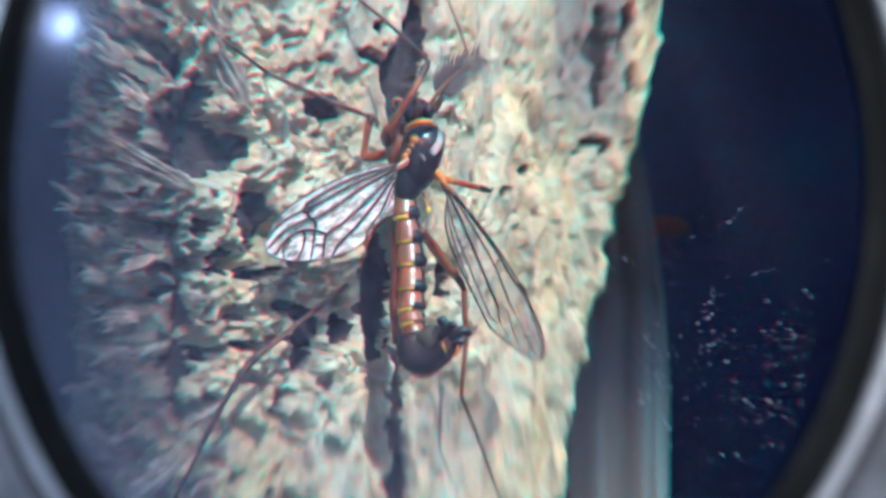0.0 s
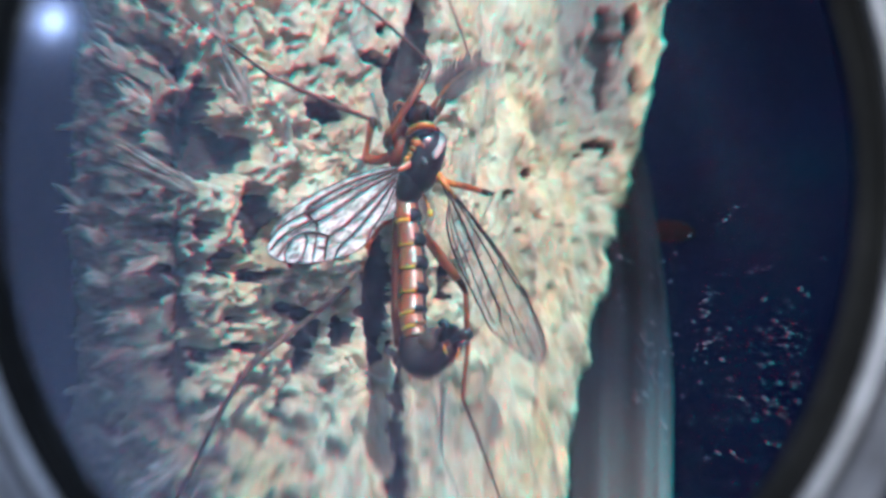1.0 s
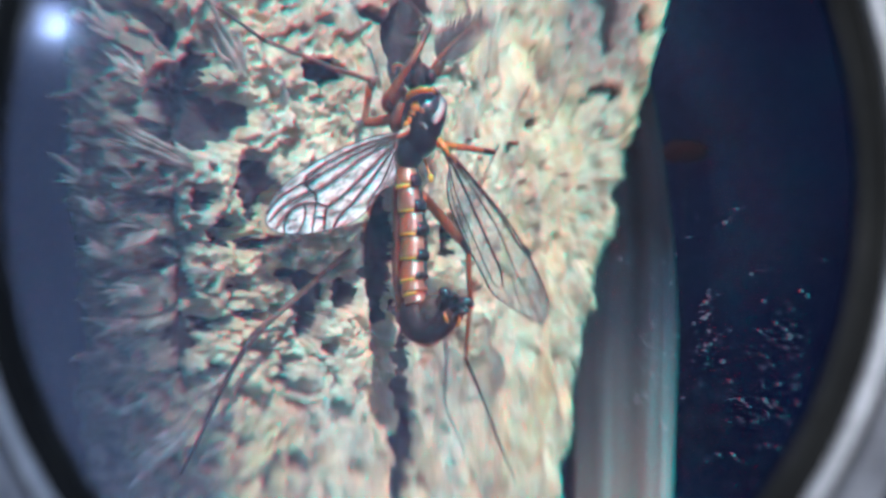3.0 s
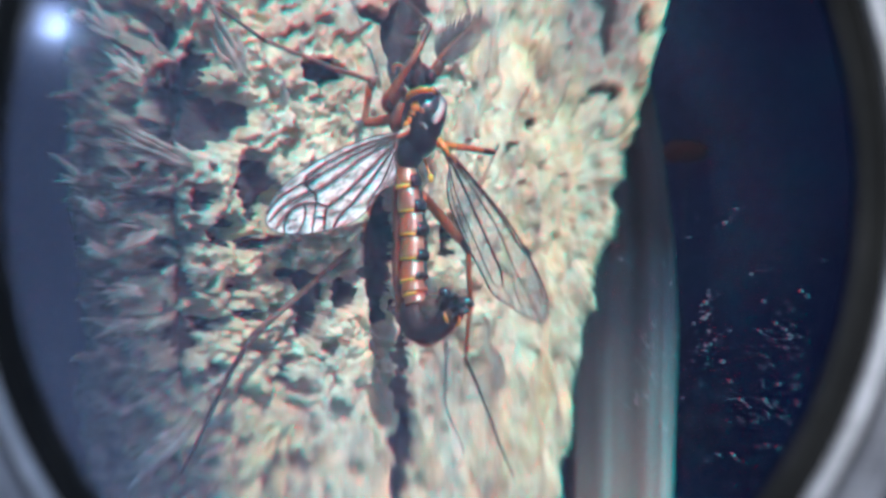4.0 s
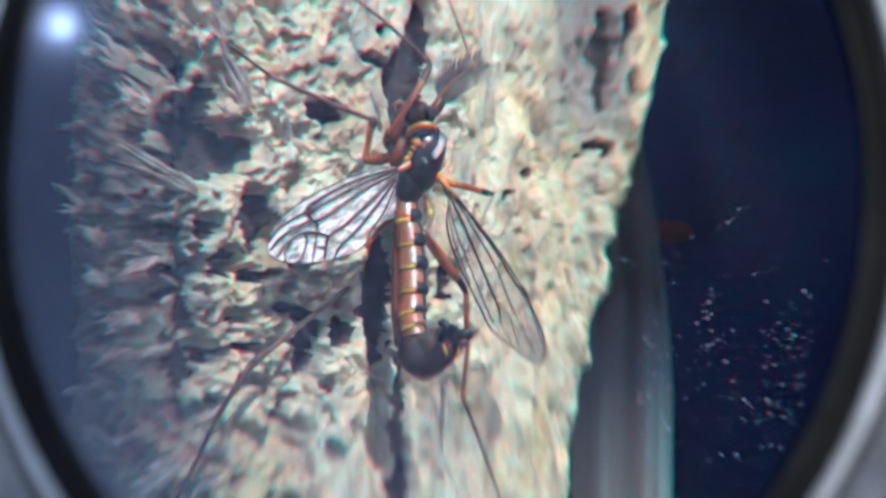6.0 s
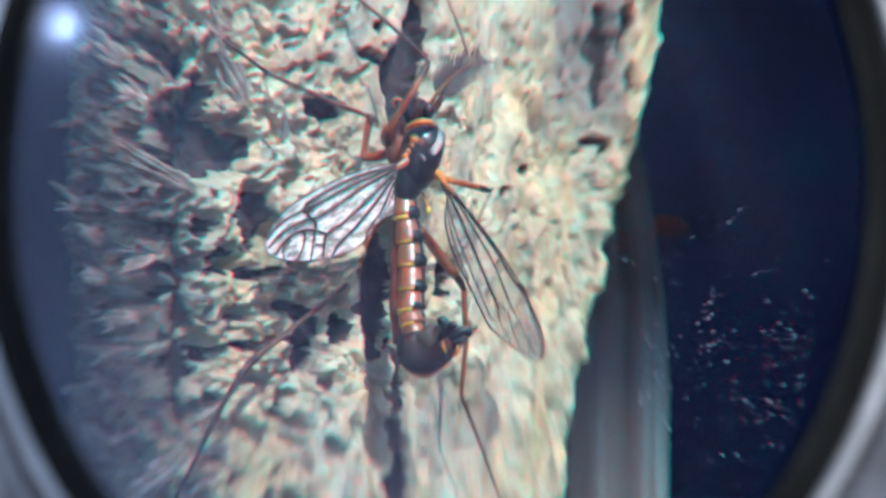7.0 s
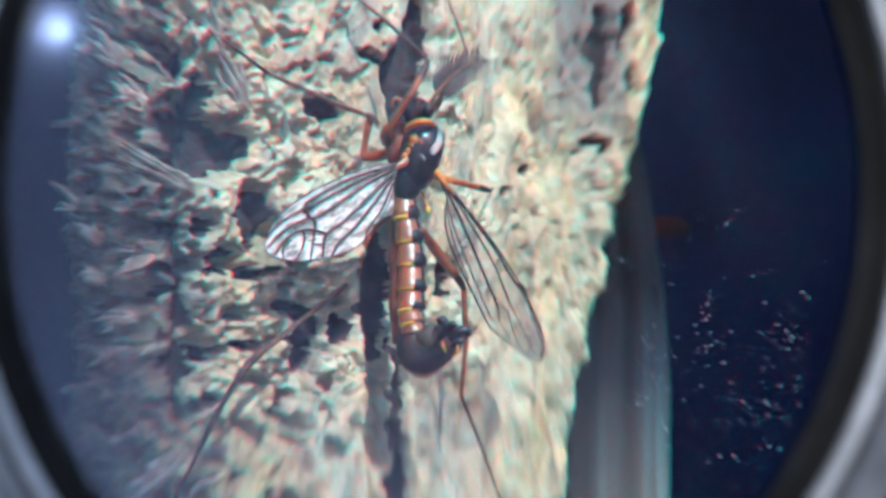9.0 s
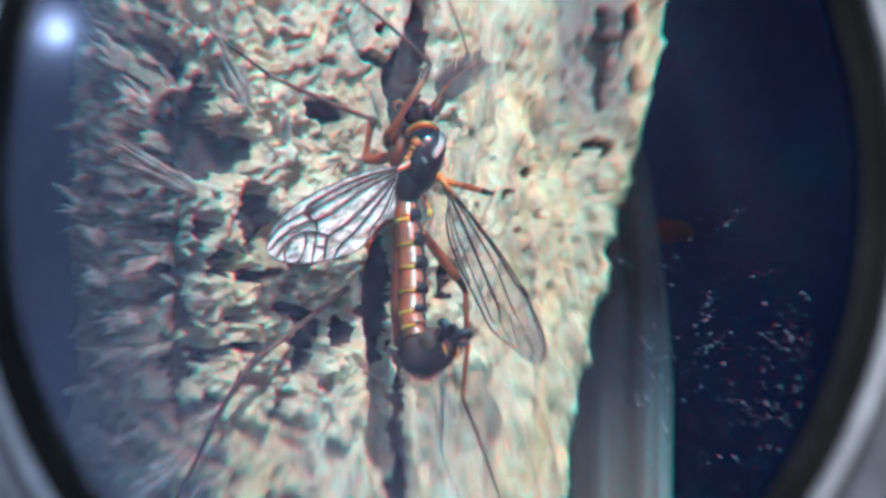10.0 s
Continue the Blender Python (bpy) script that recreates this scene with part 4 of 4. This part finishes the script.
part("tail_spine", tube(with_radius([(-0.04, 62.60, -6.77), (0.04, 62.40, -7.16), (0.25, 62.50, -7.58)], 0.05, 0.13, 0.05)), AMBER_CHITIN, tail, "amber spine")
part("tail_spine", tube(with_radius([(1.03, 62.60, -7.02), (1.07, 62.50, -7.50), (0.74, 62.70, -7.93)], 0.05, 0.12, 0.05)), AMBER_CHITIN, tail, "amber spine")
part("tail_plate", tube(with_radius([(-2.46, 64.70, -9.08), (-1.52, 64.40, -9.41), (-0.38, 64.20, -9.01)], 0.25, 0.42, 0.2), flat=0.6), ORANGE_CHITIN, tail, "dull orange lower plate")

# balancers behind the wings
halter = part("halter", tube(with_radius([(-1.68, 67.50, 4.56), (-1.41, 67.00, 3.91), (-1.18, 66.80, 3.28)], 0.1, 0.08, 0.1)), AMBER_CHITIN, fly, "short amber balancer")
part("knob", blob((-1.14, 66.70, 3.02), (0, 0, 1), (0.34, 0.24, 0.24)), YELLOW_CHITIN, halter, "yellow knob")


def leg(label, pieces):
    """A jointed leg: pieces of (name, points, radii, material)."""
    first = None
    for name, pts, radii, mat in pieces:
        ob = part(name, tube(with_radius(pts, *radii), sides=9), mat, first or fly, "" if first else label)
        if first is None:
            first = ob


leg("bent red-brown fore leg", [
    ("leg", [(-3.99, 67.60, 7.67), (-5.22, 68.60, 7.46), (-6.47, 69.00, 7.42)], (0.42, 0.44, 0.36), RED_CHITIN),
    ("femur", [(-6.47, 69.00, 7.42), (-6.23, 68.90, 8.72), (-5.94, 68.60, 10.30)], (0.3, 0.26, 0.34), RED_CHITIN),
    ("knee", [(-5.99, 68.70, 9.86), (-5.79, 68.50, 10.46), (-6.10, 68.40, 10.81)], (0.26, 0.37, 0.22), DARK_LEG),
    ("tibia", [(-6.01, 68.40, 10.67), (-6.80, 68.20, 10.95), (-8.08, 67.00, 11.29), (-10.82, 65.00, 12.27), (-13.03, 63.30, 13.07)], (0.17, 0.2, 0.17, 0.16), BROWN_LEG),
    ("tarsus", [(-13.03, 63.30, 13.07), (-14.68, 62.40, 14.28), (-16.66, 61.40, 15.66), (-18.51, 60.60, 16.64), (-20.22, 60.00, 17.54)], (0.14, 0.12, 0.1, 0.08), DARK_LEG)])
leg("raised orange fore leg", [
    ("leg", [(-4.38, 66.80, 8.36), (-4.50, 66.00, 8.78), (-4.20, 65.40, 9.30)], (0.4, 0.34, 0.28), RED_CHITIN),
    ("femur", [(-4.47, 65.60, 8.82), (-2.98, 64.90, 10.93), (-1.67, 65.20, 13.08)], (0.27, 0.28, 0.26), RED_CHITIN),
    ("knee", [(-1.88, 65.10, 12.72), (-1.38, 65.60, 13.89), (-1.08, 66.00, 14.58)], (0.22, 0.3, 0.16), DARK_LEG),
    ("tibia", [(-1.13, 66.10, 14.52), (-2.10, 66.60, 15.67), (-3.16, 67.00, 16.73), (-4.83, 67.60, 18.30), (-6.44, 68.20, 19.72), (-8.30, 68.80, 21.24)], (0.13, 0.15, 0.13, 0.11), DARK_LEG)])
leg("slender fore leg", [
    ("leg", [(-0.70, 67.00, 10.76), (-0.18, 67.00, 11.64), (0.09, 66.80, 12.74)], (0.2, 0.2, 0.17), RED_CHITIN),
    ("femur", [(0.09, 66.80, 12.74), (0.96, 66.80, 14.14), (1.94, 67.20, 15.37)], (0.17, 0.16, 0.14), BROWN_LEG),
    ("tibia", [(1.94, 67.20, 15.37), (1.44, 68.50, 17.33), (0.73, 70.00, 19.69), (0.05, 71.20, 21.75)], (0.12, 0.11, 0.1), BROWN_LEG)])
leg("orange middle leg braced on the bark", [
    ("leg", [(-0.88, 67.40, 5.96), (-0.09, 67.80, 5.64), (0.72, 68.60, 5.49)], (0.38, 0.32, 0.27), AMBER_CHITIN),
    ("femur", [(0.72, 68.60, 5.49), (1.89, 70.20, 5.34), (2.92, 71.80, 5.18)], (0.28, 0.28, 0.26), SCARLET_CHITIN),
    ("knee", [(2.72, 71.50, 5.20), (3.53, 72.70, 5.10), (4.04, 73.40, 5.00)], (0.24, 0.28, 0.18), DARK_LEG),
    ("tibia", [(3.99, 73.40, 5.05), (4.34, 77.00, 5.30), (4.64, 80.50, 5.65), (4.90, 84.00, 6.00)], (0.14, 0.12, 0.1), DARK_LEG)])
leg("long hind leg with a dark knee", [
    ("leg", [(-2.51, 68.40, 2.82), (-2.07, 68.80, 1.94), (-1.72, 69.20, 1.41)], (0.34, 0.32, 0.3), RED_CHITIN),
    ("femur", [(-1.90, 69.00, 1.67), (-0.42, 70.80, -0.28), (1.04, 72.40, -2.23)], (0.34, 0.44, 0.4), SCARLET_CHITIN),
    ("knee", [(0.76, 72.10, -1.84), (1.43, 72.90, -2.72), (1.87, 73.30, -3.60)], (0.28, 0.34, 0.22), DARK_LEG),
    ("tibia", [(1.83, 73.30, -3.41), (1.88, 73.40, -5.24), (1.97, 73.40, -8.13), (1.73, 73.40, -10.54), (1.59, 73.40, -12.85)], (0.27, 0.25, 0.21, 0.19), RED_CHITIN),
    ("tarsus", [(1.59, 73.40, -12.75), (2.52, 73.90, -15.07), (3.71, 74.50, -18.26), (4.83, 75.20, -21.54), (6.03, 76.00, -24.36)], (0.17, 0.14, 0.11, 0.09), DARK_LEG)])
leg("long hind leg stretched over the bark", [
    ("leg", [(-3.79, 68.80, 3.11), (-5.20, 70.80, 2.27), (-6.34, 72.20, 1.09)], (0.34, 0.3, 0.28), RED_CHITIN),
    ("femur", [(-6.34, 71.70, 1.09), (-6.89, 72.50, -0.19), (-7.31, 73.00, -1.59)], (0.3, 0.34, 0.3), SCARLET_CHITIN),
    ("knee", [(-7.21, 73.30, -1.20), (-7.31, 73.40, -1.97), (-7.58, 73.20, -2.45)], (0.28, 0.34, 0.22), DARK_LEG),
    ("tibia", [(-7.21, 72.40, -2.14), (-8.83, 69.40, -3.73), (-10.56, 66.00, -5.24), (-12.19, 62.20, -6.73), (-13.22, 60.00, -7.59)], (0.24, 0.24, 0.22, 0.25), BROWN_LEG),
    ("spur", [(-12.83, 60.80, -7.37), (-13.44, 59.60, -7.93), (-13.77, 59.00, -8.39)], (0.2, 0.32, 0.2), DARK_LEG),
    ("tarsus", [(-13.69, 59.00, -8.28), (-14.70, 58.40, -9.99), (-15.76, 57.80, -12.09), (-16.84, 57.20, -14.59), (-18.08, 57.00, -16.96)], (0.2, 0.19, 0.16, 0.13), DARK_LEG)])


def wing(label, outline, veins, depth, skin, vein_mat, sag, rim=0.05):
    """A wing: a thin skin inside its outline, and raised veins. Outline and veins in the wing's own flat millimetres; depth(x, z) gives its lie."""
    def place(p, lift=0.0):
        return (p[0], depth(p[0], p[1]) - lift, p[1])
    line = [tuple(q) for q in smooth_line(outline + [outline[0]], 5)][:-1]
    cx, cz = sum(p[0] for p in line) / len(line), sum(p[1] for p in line) / len(line)
    bm, rings = bmesh.new(), []
    for s in (1.0, 0.97, 0.8, 0.55, 0.28):
        ring = []
        for x, z in line:
            p = (cx + (x - cx) * s, cz + (z - cz) * s)
            y = depth(*p) + sag * (0.5 * math.sin(3.1 * p[0] + 1.7 * p[1]) * 0.12 + (1 - s * s) * 0.2)
            ring.append(bm.verts.new(V((p[0], y, p[1]))))
        rings.append(ring)
    n = len(line)
    for r0, r1 in zip(rings, rings[1:]):
        for k in range(n):
            bm.faces.new((r0[k], r0[(k + 1) % n], r1[(k + 1) % n], r1[k]))
    bm.faces.new(rings[-1])
    root = part("wing", bm, skin, fly, label)
    part("wing_edge", tube([(*place(p, 0.02), rim) for p in line[::2] + [line[0]]], sides=5, steps=2), vein_mat, root, "fine dark wing edge")
    for radius, pts in veins:
        part("vein", tube([(*place(p, 0.04), radius * (1.0 if i < len(pts) - 1 else 0.7)) for i, p in enumerate(pts)], sides=6, steps=4), AMBER_VEIN if radius >= 0.115 else vein_mat, root)


wing("wing with its sun sheen in a pale film, and dark branching veins", [(-3.22, 6.56), (-5.17, 6.13), (-7.14, 5.38), (-9.06, 4.33), (-10.72, 3.15), (-11.85, 1.94), (-12.43, 0.67), (-12.37, -0.2), (-11.59, -0.71), (-10.21, -0.88), (-8.53, -0.69), (-6.98, -0.21), (-5.79, 0.67), (-5.11, 1.72), (-4.38, 2.4), (-3.8, 2.66), (-3.64, 3.64), (-3.67, 4.9), (-3.47, 5.87)], [
    (0.112, [(-3.3, 6.39), (-5.97, 5.51), (-7.92, 4.53), (-9.62, 3.42), (-9.88, 3.01)]),
    (0.112, [(-3.55, 6.21), (-6.37, 4.92), (-8.5, 3.62), (-9.81, 2.77)]),
    (0.112, [(-3.55, 6.04), (-5.97, 4.6), (-7.93, 3.07), (-9.07, 2.31), (-9.63, 2.22)]),
    (0.112, [(-9.62, 3.42), (-9.88, 2.93), (-9.59, 2.3), (-9.22, 1.98), (-9.19, 1.34)]),
    (0.112, [(-9.63, 2.22), (-10.74, 1.64), (-11.65, 0.91), (-12.3, 0.04)]),
    (0.085, [(-9.81, 2.94), (-10.91, 2.27), (-11.86, 1.46), (-12.36, 0.67)]),
    (0.112, [(-9.19, 1.34), (-10.19, 1.32), (-11.11, 0.68), (-11.88, -0.44)]),
    (0.085, [(-10.01, 1.25), (-9.9, 0.85), (-10.06, 0.04), (-10.51, -0.84)]),
    (0.085, [(-9.23, 1.34), (-9.35, 0.45), (-9.55, -0.85)]),
    (0.112, [(-3.63, 5.74), (-5.58, 3.71), (-7.16, 2.1), (-8.4, 1.1), (-8.63, 0.29), (-8.72, -0.65)]),
    (0.112, [(-9.19, 1.34), (-8.4, 1.1)]),
    (0.085, [(-8.63, 0.29), (-9.24, 0.36)]),
    (0.085, [(-10.86, 0.68), (-11.3, 0.04), (-11.31, -0.76)]),
    (0.112, [(-3.67, 5.44), (-5.18, 3.3), (-6.58, 1.49), (-7.56, 0.45), (-8.11, -0.53)]),
    (0.085, [(-3.71, 5.02), (-4.54, 2.98), (-5.39, 1.71), (-5.79, 0.71)]),
    (0.050, [(-3.67, 4.69), (-4.05, 3.41), (-4.78, 2.22)]),
    (0.050, [(-9.07, 2.31), (-10.38, 1.56), (-11.0, 1.16)])],
    lambda x, z: 66.67 + 0.5293 * x + -0.0598 * z, SHEEN_WING, VEIN, 1.0, 0.055)


wing("smoky clear wing with amber leading veins", [(-0.17, 5.45), (0.7, 4.59), (2.3, 2.75), (4.1, 0.61), (5.78, -1.67), (7.36, -4.34), (8.54, -6.86), (8.95, -8.45), (8.66, -9.54), (8.01, -9.66), (6.64, -8.71), (5.13, -7.47), (3.74, -6.2), (2.67, -4.12), (1.55, -1.9), (0.68, 0.04), (0.25, 1.53), (0.17, 2.81), (0.35, 3.93), (-0.04, 4.85)], [
    (0.125, [(-0.12, 5.33), (0.4, 4.75), (1.15, 3.92)]),
    (0.110, [(-0.09, 5.29), (1.15, 3.92), (2.77, 1.95), (4.49, -0.23), (6.13, -2.82), (7.1, -3.84)]),
    (0.072, [(0.0, 5.12), (1.37, 3.31), (2.9, 0.95), (4.26, -1.34), (5.44, -4.17), (5.84, -5.04)]),
    (0.110, [(0.09, 4.96), (1.23, 2.68), (2.41, 0.04), (3.43, -2.3), (4.39, -4.52), (4.56, -5.79)]),
    (0.058, [(0.17, 4.7), (0.69, 2.2), (1.66, -0.39), (2.74, -3.05), (3.76, -5.33), (4.35, -5.94)]),
    (0.050, [(0.26, 3.92), (0.51, 1.75), (1.21, -0.39), (2.0, -2.56)]),
    (0.058, [(5.84, -5.04), (5.41, -5.17), (4.49, -4.53)]),
    (0.050, [(5.84, -5.04), (6.72, -6.62), (7.76, -8.87)]),
    (0.050, [(5.41, -5.17), (5.79, -6.72), (6.65, -8.53)]),
    (0.050, [(7.1, -3.84), (7.88, -5.83), (8.66, -8.31)]),
    (0.036, [(4.56, -5.79), (5.15, -6.85), (5.6, -7.63)]),
    (0.036, [(3.9, -3.58), (5.15, -4.83)])],
    lambda x, z: 63.90 + 1.6328 * x + 0.3464 * z, SMOKY_WING, VEIN, 1.0, 0.08)

wings = [ob for ob in fly.children if ob.name.startswith("wing")]
part("wing_spot", blob((-9.60, 61.25, 2.89), (0.8, 0.1, 0.5), (0.55, 0.22, 0.05), 8, 12), VEIN, wings[0], "dark wing spot")
part("wing_spot", blob((6.88, 73.90, -3.44), (0.5, 0.3, -0.8), (0.7, 0.26, 0.05), 8, 12), VEIN, wings[1], "dark wing spot")


# ---- the dead leaf beyond the trunk ----
def leaf():
    base = thing("dead_leaf", V((80.7, 303, 5.5)), "small red-brown dead leaf on a thin upright twig", "leaf")
    bm, n = bmesh.new(), 14
    rows = []
    for i in range(n + 1):
        t = i / n
        w = 4.2 * math.sin(math.pi * t) ** 0.7 * (1 + 0.12 * math.sin(9 * t)) + 0.1
        c = Vector((80.7 - 9 + 18 * t, 303 + 2 * t, 7.5 + 0.8 * math.sin(3 * t)))
        rows.append([bm.verts.new(V(c + Vector((0, abs(s) * 1.8, s * w)))) for s in (-1, -0.5, 0, 0.5, 1)])
    for r0, r1 in zip(rows, rows[1:]):
        for k in range(4):
            bm.faces.new((r0[k], r0[k + 1], r1[k + 1], r1[k]))
    part("blade", bm, DEAD_LEAF, base, "curled red-brown leaf blade")
    part("twig", tube([(84, 306, -1220, 0.9), (83, 305, -700, 0.6), (80, 304, -200, 0.16), (81, 304.5, 4, 0.12)], sides=8), TWIG, base, "thin dark twig")


leaf()

# ---- the loupe held before the camera ----
LM = 0.00091  # the loupe's unit
REACH = 22.0  # from the camera to the lens
RX, RY = 11.02, 12.6  # the oval opening
OFF = (-0.10, 1.62)  # its middle, right and up of the line of sight
loupe = thing("loupe", Vector((0, 0, 0)), "hand loupe with an oval lens, black ring and steel rim", "loupe")


def oval_ring(name, rows, mat, parent, label="", n=160):
    """A ring turned round the oval: rows of (out from the opening's edge, towards the camera), units."""
    bm, rings = bmesh.new(), []
    for k in range(n):
        a = 2 * math.pi * k / n
        slim = 1 - 0.6 * max(0.0, math.sin(a))  # the casing is narrow at the top
        wide = [(min(o, 1.1) + max(o - 1.1, 0) * slim, h) for o, h in rows]
        rings.append([bm.verts.new(((RX + o) * math.cos(a) * LM, (RY + o) * math.sin(a) * LM, h * LM)) for o, h in wide])
    m = len(rows)
    for k in range(n):
        r0, r1 = rings[k], rings[(k + 1) % n]
        for i in range(m):
            bm.faces.new((r0[i], r0[(i + 1) % m], r1[(i + 1) % m], r1[i]))
    return part(name, bm, mat, parent, label)


oval_ring("lens_lip", [(-0.10, -0.1), (-0.10, 0.12), (0.0, 0.22), (0.12, 0.12), (0.12, -0.1)], LIP_GREY, loupe, "thin grey lip round the glass")
oval_ring("retaining_ring", [(0.10, -0.4), (0.10, 0.10), (0.4, 0.2), (0.56, 0.32), (0.68, 0.38), (0.68, -0.4)], BLACK_RING, loupe, "matt black retaining ring")
oval_ring("rim", [(0.66, -0.8), (0.66, 0.36), (0.71, 0.5), (0.80, 0.56), (0.92, 0.55), (1.02, 0.48), (1.06, 0.34), (1.06, -0.8)], STEEL, loupe, "bright bevelled steel rim")
oval_ring("groove", [(1.05, -0.8), (1.05, 0.2), (1.12, 0.1), (1.26, 0.1), (1.33, 0.2), (1.33, -0.8)], BLACK_RING, loupe, "dark groove outside the rim")
oval_ring("casing", [(1.31, -1.2), (1.31, 0.4), (1.42, 0.5), (1.62, 0.52), (1.74, 0.4), (1.8, 0.2), (1.95, 0.18), (2.02, 0.36), (2.2, 0.4), (2.5, 0.3), (2.6, 0.0), (2.6, -1.2)], SATIN, loupe, "scuffed grey alloy casing")


def lens():
    bm, rings, n = bmesh.new(), [], 96
    bend = 0.0022  # the hollow of the face, per millimetre
    for s in np.linspace(0.04, 1.0, 18):
        ring = []
        for k in range(n):
            a = 2 * math.pi * k / n
            x, y = (RX + 0.08) * s * math.cos(a), (RY + 0.08) * s * math.sin(a)
            ring.append(bm.verts.new((x * LM, y * LM, (bend * (x * x + y * y) - 0.35) * LM)))
        rings.append(ring)
    for r0, r1 in zip(rings, rings[1:]):
        for k in range(n):
            bm.faces.new((r0[k], r0[(k + 1) % n], r1[(k + 1) % n], r1[k]))
    bm.faces.new(rings[0][::-1])
    ob = part("lens", bm, LENS, loupe, "clear lens with a faint blue haze put into it")
    ob.visible_shadow = False
    return bend, ob


bend, glass = lens()


def bulb(x, y, r):
    """A small lamp added at the edge of the lens for its bright spot, capped towards the eye, so that it lights the
    glass below it.
    """
    at = Vector((x, y, bend * (x * x + y * y) - 0.02)) * LM
    bm = bmesh.new()
    bmesh.ops.create_icosphere(bm, subdivisions=3, radius=r * LM, matrix=Matrix.Translation(at))
    lamp = part("bulb", bm, LED, loupe, "small white bulb added to light a spot on the glass")
    back = Vector((-OFF[0] - x, -OFF[1] - y, REACH)).normalized()
    turn = back.to_track_quat("Z", "Y").to_matrix().to_4x4()
    bm = bmesh.new()
    bmesh.ops.create_cone(bm, cap_ends=True, segments=20, radius1=1.5 * r * LM, radius2=1.2 * r * LM, depth=0.4 * r * LM, matrix=Matrix.Translation(at + back * (1.3 * r * LM)) @ turn)
    part("cap", bm, BLACK_RING, lamp, "tiny black cap")
    bm = bmesh.new()
    end = at + Vector((-1.6, 0.7, 0.05)) * LM
    bmesh.ops.create_cone(bm, cap_ends=True, segments=10, radius1=0.02 * LM, radius2=0.02 * LM, depth=(end - at).length, matrix=Matrix.Translation((at + end) / 2 + back * (1.3 * r * LM)) @ (end - at).to_track_quat("Z", "Y").to_matrix().to_4x4())
    part("pin", bm, BLACK_RING, lamp, "thin black pin that carries the bulb")


bulb(-9.66, 4.14, 0.05)


FRONT = -30.5 * MM  # the front pane, from the lens
MID = Vector((-OFF[0] * LM, -OFF[1] * LM, 0))  # the line of sight


def front_pane():
    """A thin rimless pane before the lens, on two slim arms."""
    bm, rings, n = bmesh.new(), [], 96
    for s, d in ((0.25, 0), (0.6, 0), (1.0, 0), (1.0, 0.25), (0.6, 0.25), (0.25, 0.25)):
        rings.append([bm.verts.new(MID + Vector((25.6 * MM * s * math.cos(a), 30 * MM * s * math.sin(a), FRONT - d * MM))) for a in np.linspace(0, 2 * math.pi, n, False)])
    for r0, r1 in zip(rings, rings[1:]):
        for k in range(n):
            bm.faces.new((r0[k], r0[(k + 1) % n], r1[(k + 1) % n], r1[k]))
    bm.faces.new(rings[0][::-1])
    bm.faces.new(rings[-1])
    part("front_pane", bm, PANE, loupe, "thin clear dusty front pane").visible_shadow = False
    for side in (-1, 1):
        bm = bmesh.new()
        a, b = MID + Vector((side * 10.9, -4.2, -0.4)) * MM, MID + Vector((side * 24.8, -9.6, 0)) * MM + Vector((0, 0, FRONT))
        bmesh.ops.create_cone(bm, cap_ends=True, segments=10, radius1=0.3 * MM, radius2=0.25 * MM, depth=(b - a).length, matrix=Matrix.Translation((a + b) / 2) @ (b - a).to_track_quat("Z", "Y").to_matrix().to_4x4())
        part("arm", bm, BLACK_RING, loupe, "slim black arm that carries the front pane")


def dust():
    """Specks of dust on the front pane, thickest on its lower far side."""
    bm = bmesh.new()
    r = random.Random(12)
    spots = [(r.uniform(10.5, 23.0), r.gauss(-6.0, 5.0)) for _ in range(105)]
    for _ in range(26):  # short chains and clusters
        x, y = r.uniform(12.5, 22.0), r.gauss(-7.5, 4.0)
        a = r.uniform(0, 6.3)
        for k in range(r.randint(3, 7)):
            x, y, a = x + 0.42 * math.cos(a), y + 0.42 * math.sin(a), a + r.gauss(0, 0.7)
            spots.append((x + r.gauss(0, 0.12), y + r.gauss(0, 0.12)))
    spots += [(-19.0, 6.8), (-17.2, 3.2), (-12.0, -4.0)]
    for x, y in spots:
        if (x / 23.5) ** 2 + (y / 26) ** 2 > 0.95:
            continue
        size = min(0.09, 0.032 + r.expovariate(56))
        m = Matrix.Translation(MID + Vector((x * MM, y * MM, FRONT + 0.02 * MM))) @ pose(0, 0, 0, 0, 0, r.uniform(0, 360)) @ Matrix.Diagonal((r.uniform(0.7, 1.6), 1, 0.5, 1))
        bmesh.ops.create_icosphere(bm, subdivisions=1, radius=size * MM, matrix=m)
    tagged(part("dust", bm, DUST, loupe, "pale specks of dust on the front pane"), kind="stuff")


front_pane()
dust()

# the loupe goes with the hand that holds the camera, and trembles a little: seconds, units right and up
TREMBLE = [(0.0, 0.0, 0.0), (0.5, -0.06, -0.13), (1.0, -0.26, 0.12), (1.5, -0.09, -0.13), (2.0, -0.13, 0.09), (2.5, -0.14, 0.07), (3.0, -0.24, 0.0), (4.5, -0.24, -0.01),
           (5.0, -0.19, 0.0), (5.5, -0.10, 0.0), (7.0, 0.0, -0.01), (7.5, -0.17, -0.10), (8.0, -0.22, -0.09), (8.5, -0.22, -0.06), (9.0, -0.17, -0.10), (9.5, -0.29, 0.07), (10.0, -0.17, -0.14)]


def between(rows, t):
    return [float(np.interp(t, [r[0] for r in rows], [r[k] for r in rows])) for k in (1, 2)]


def motions():
    rows = []
    for t, m in PATH:
        dx, dy = between(TREMBLE, t)
        rows.append((t, m @ Matrix.Translation(((OFF[0] + dx) * LM, (OFF[1] + dy) * LM, -REACH * LM))))
    walk(loupe, rows)


motions()
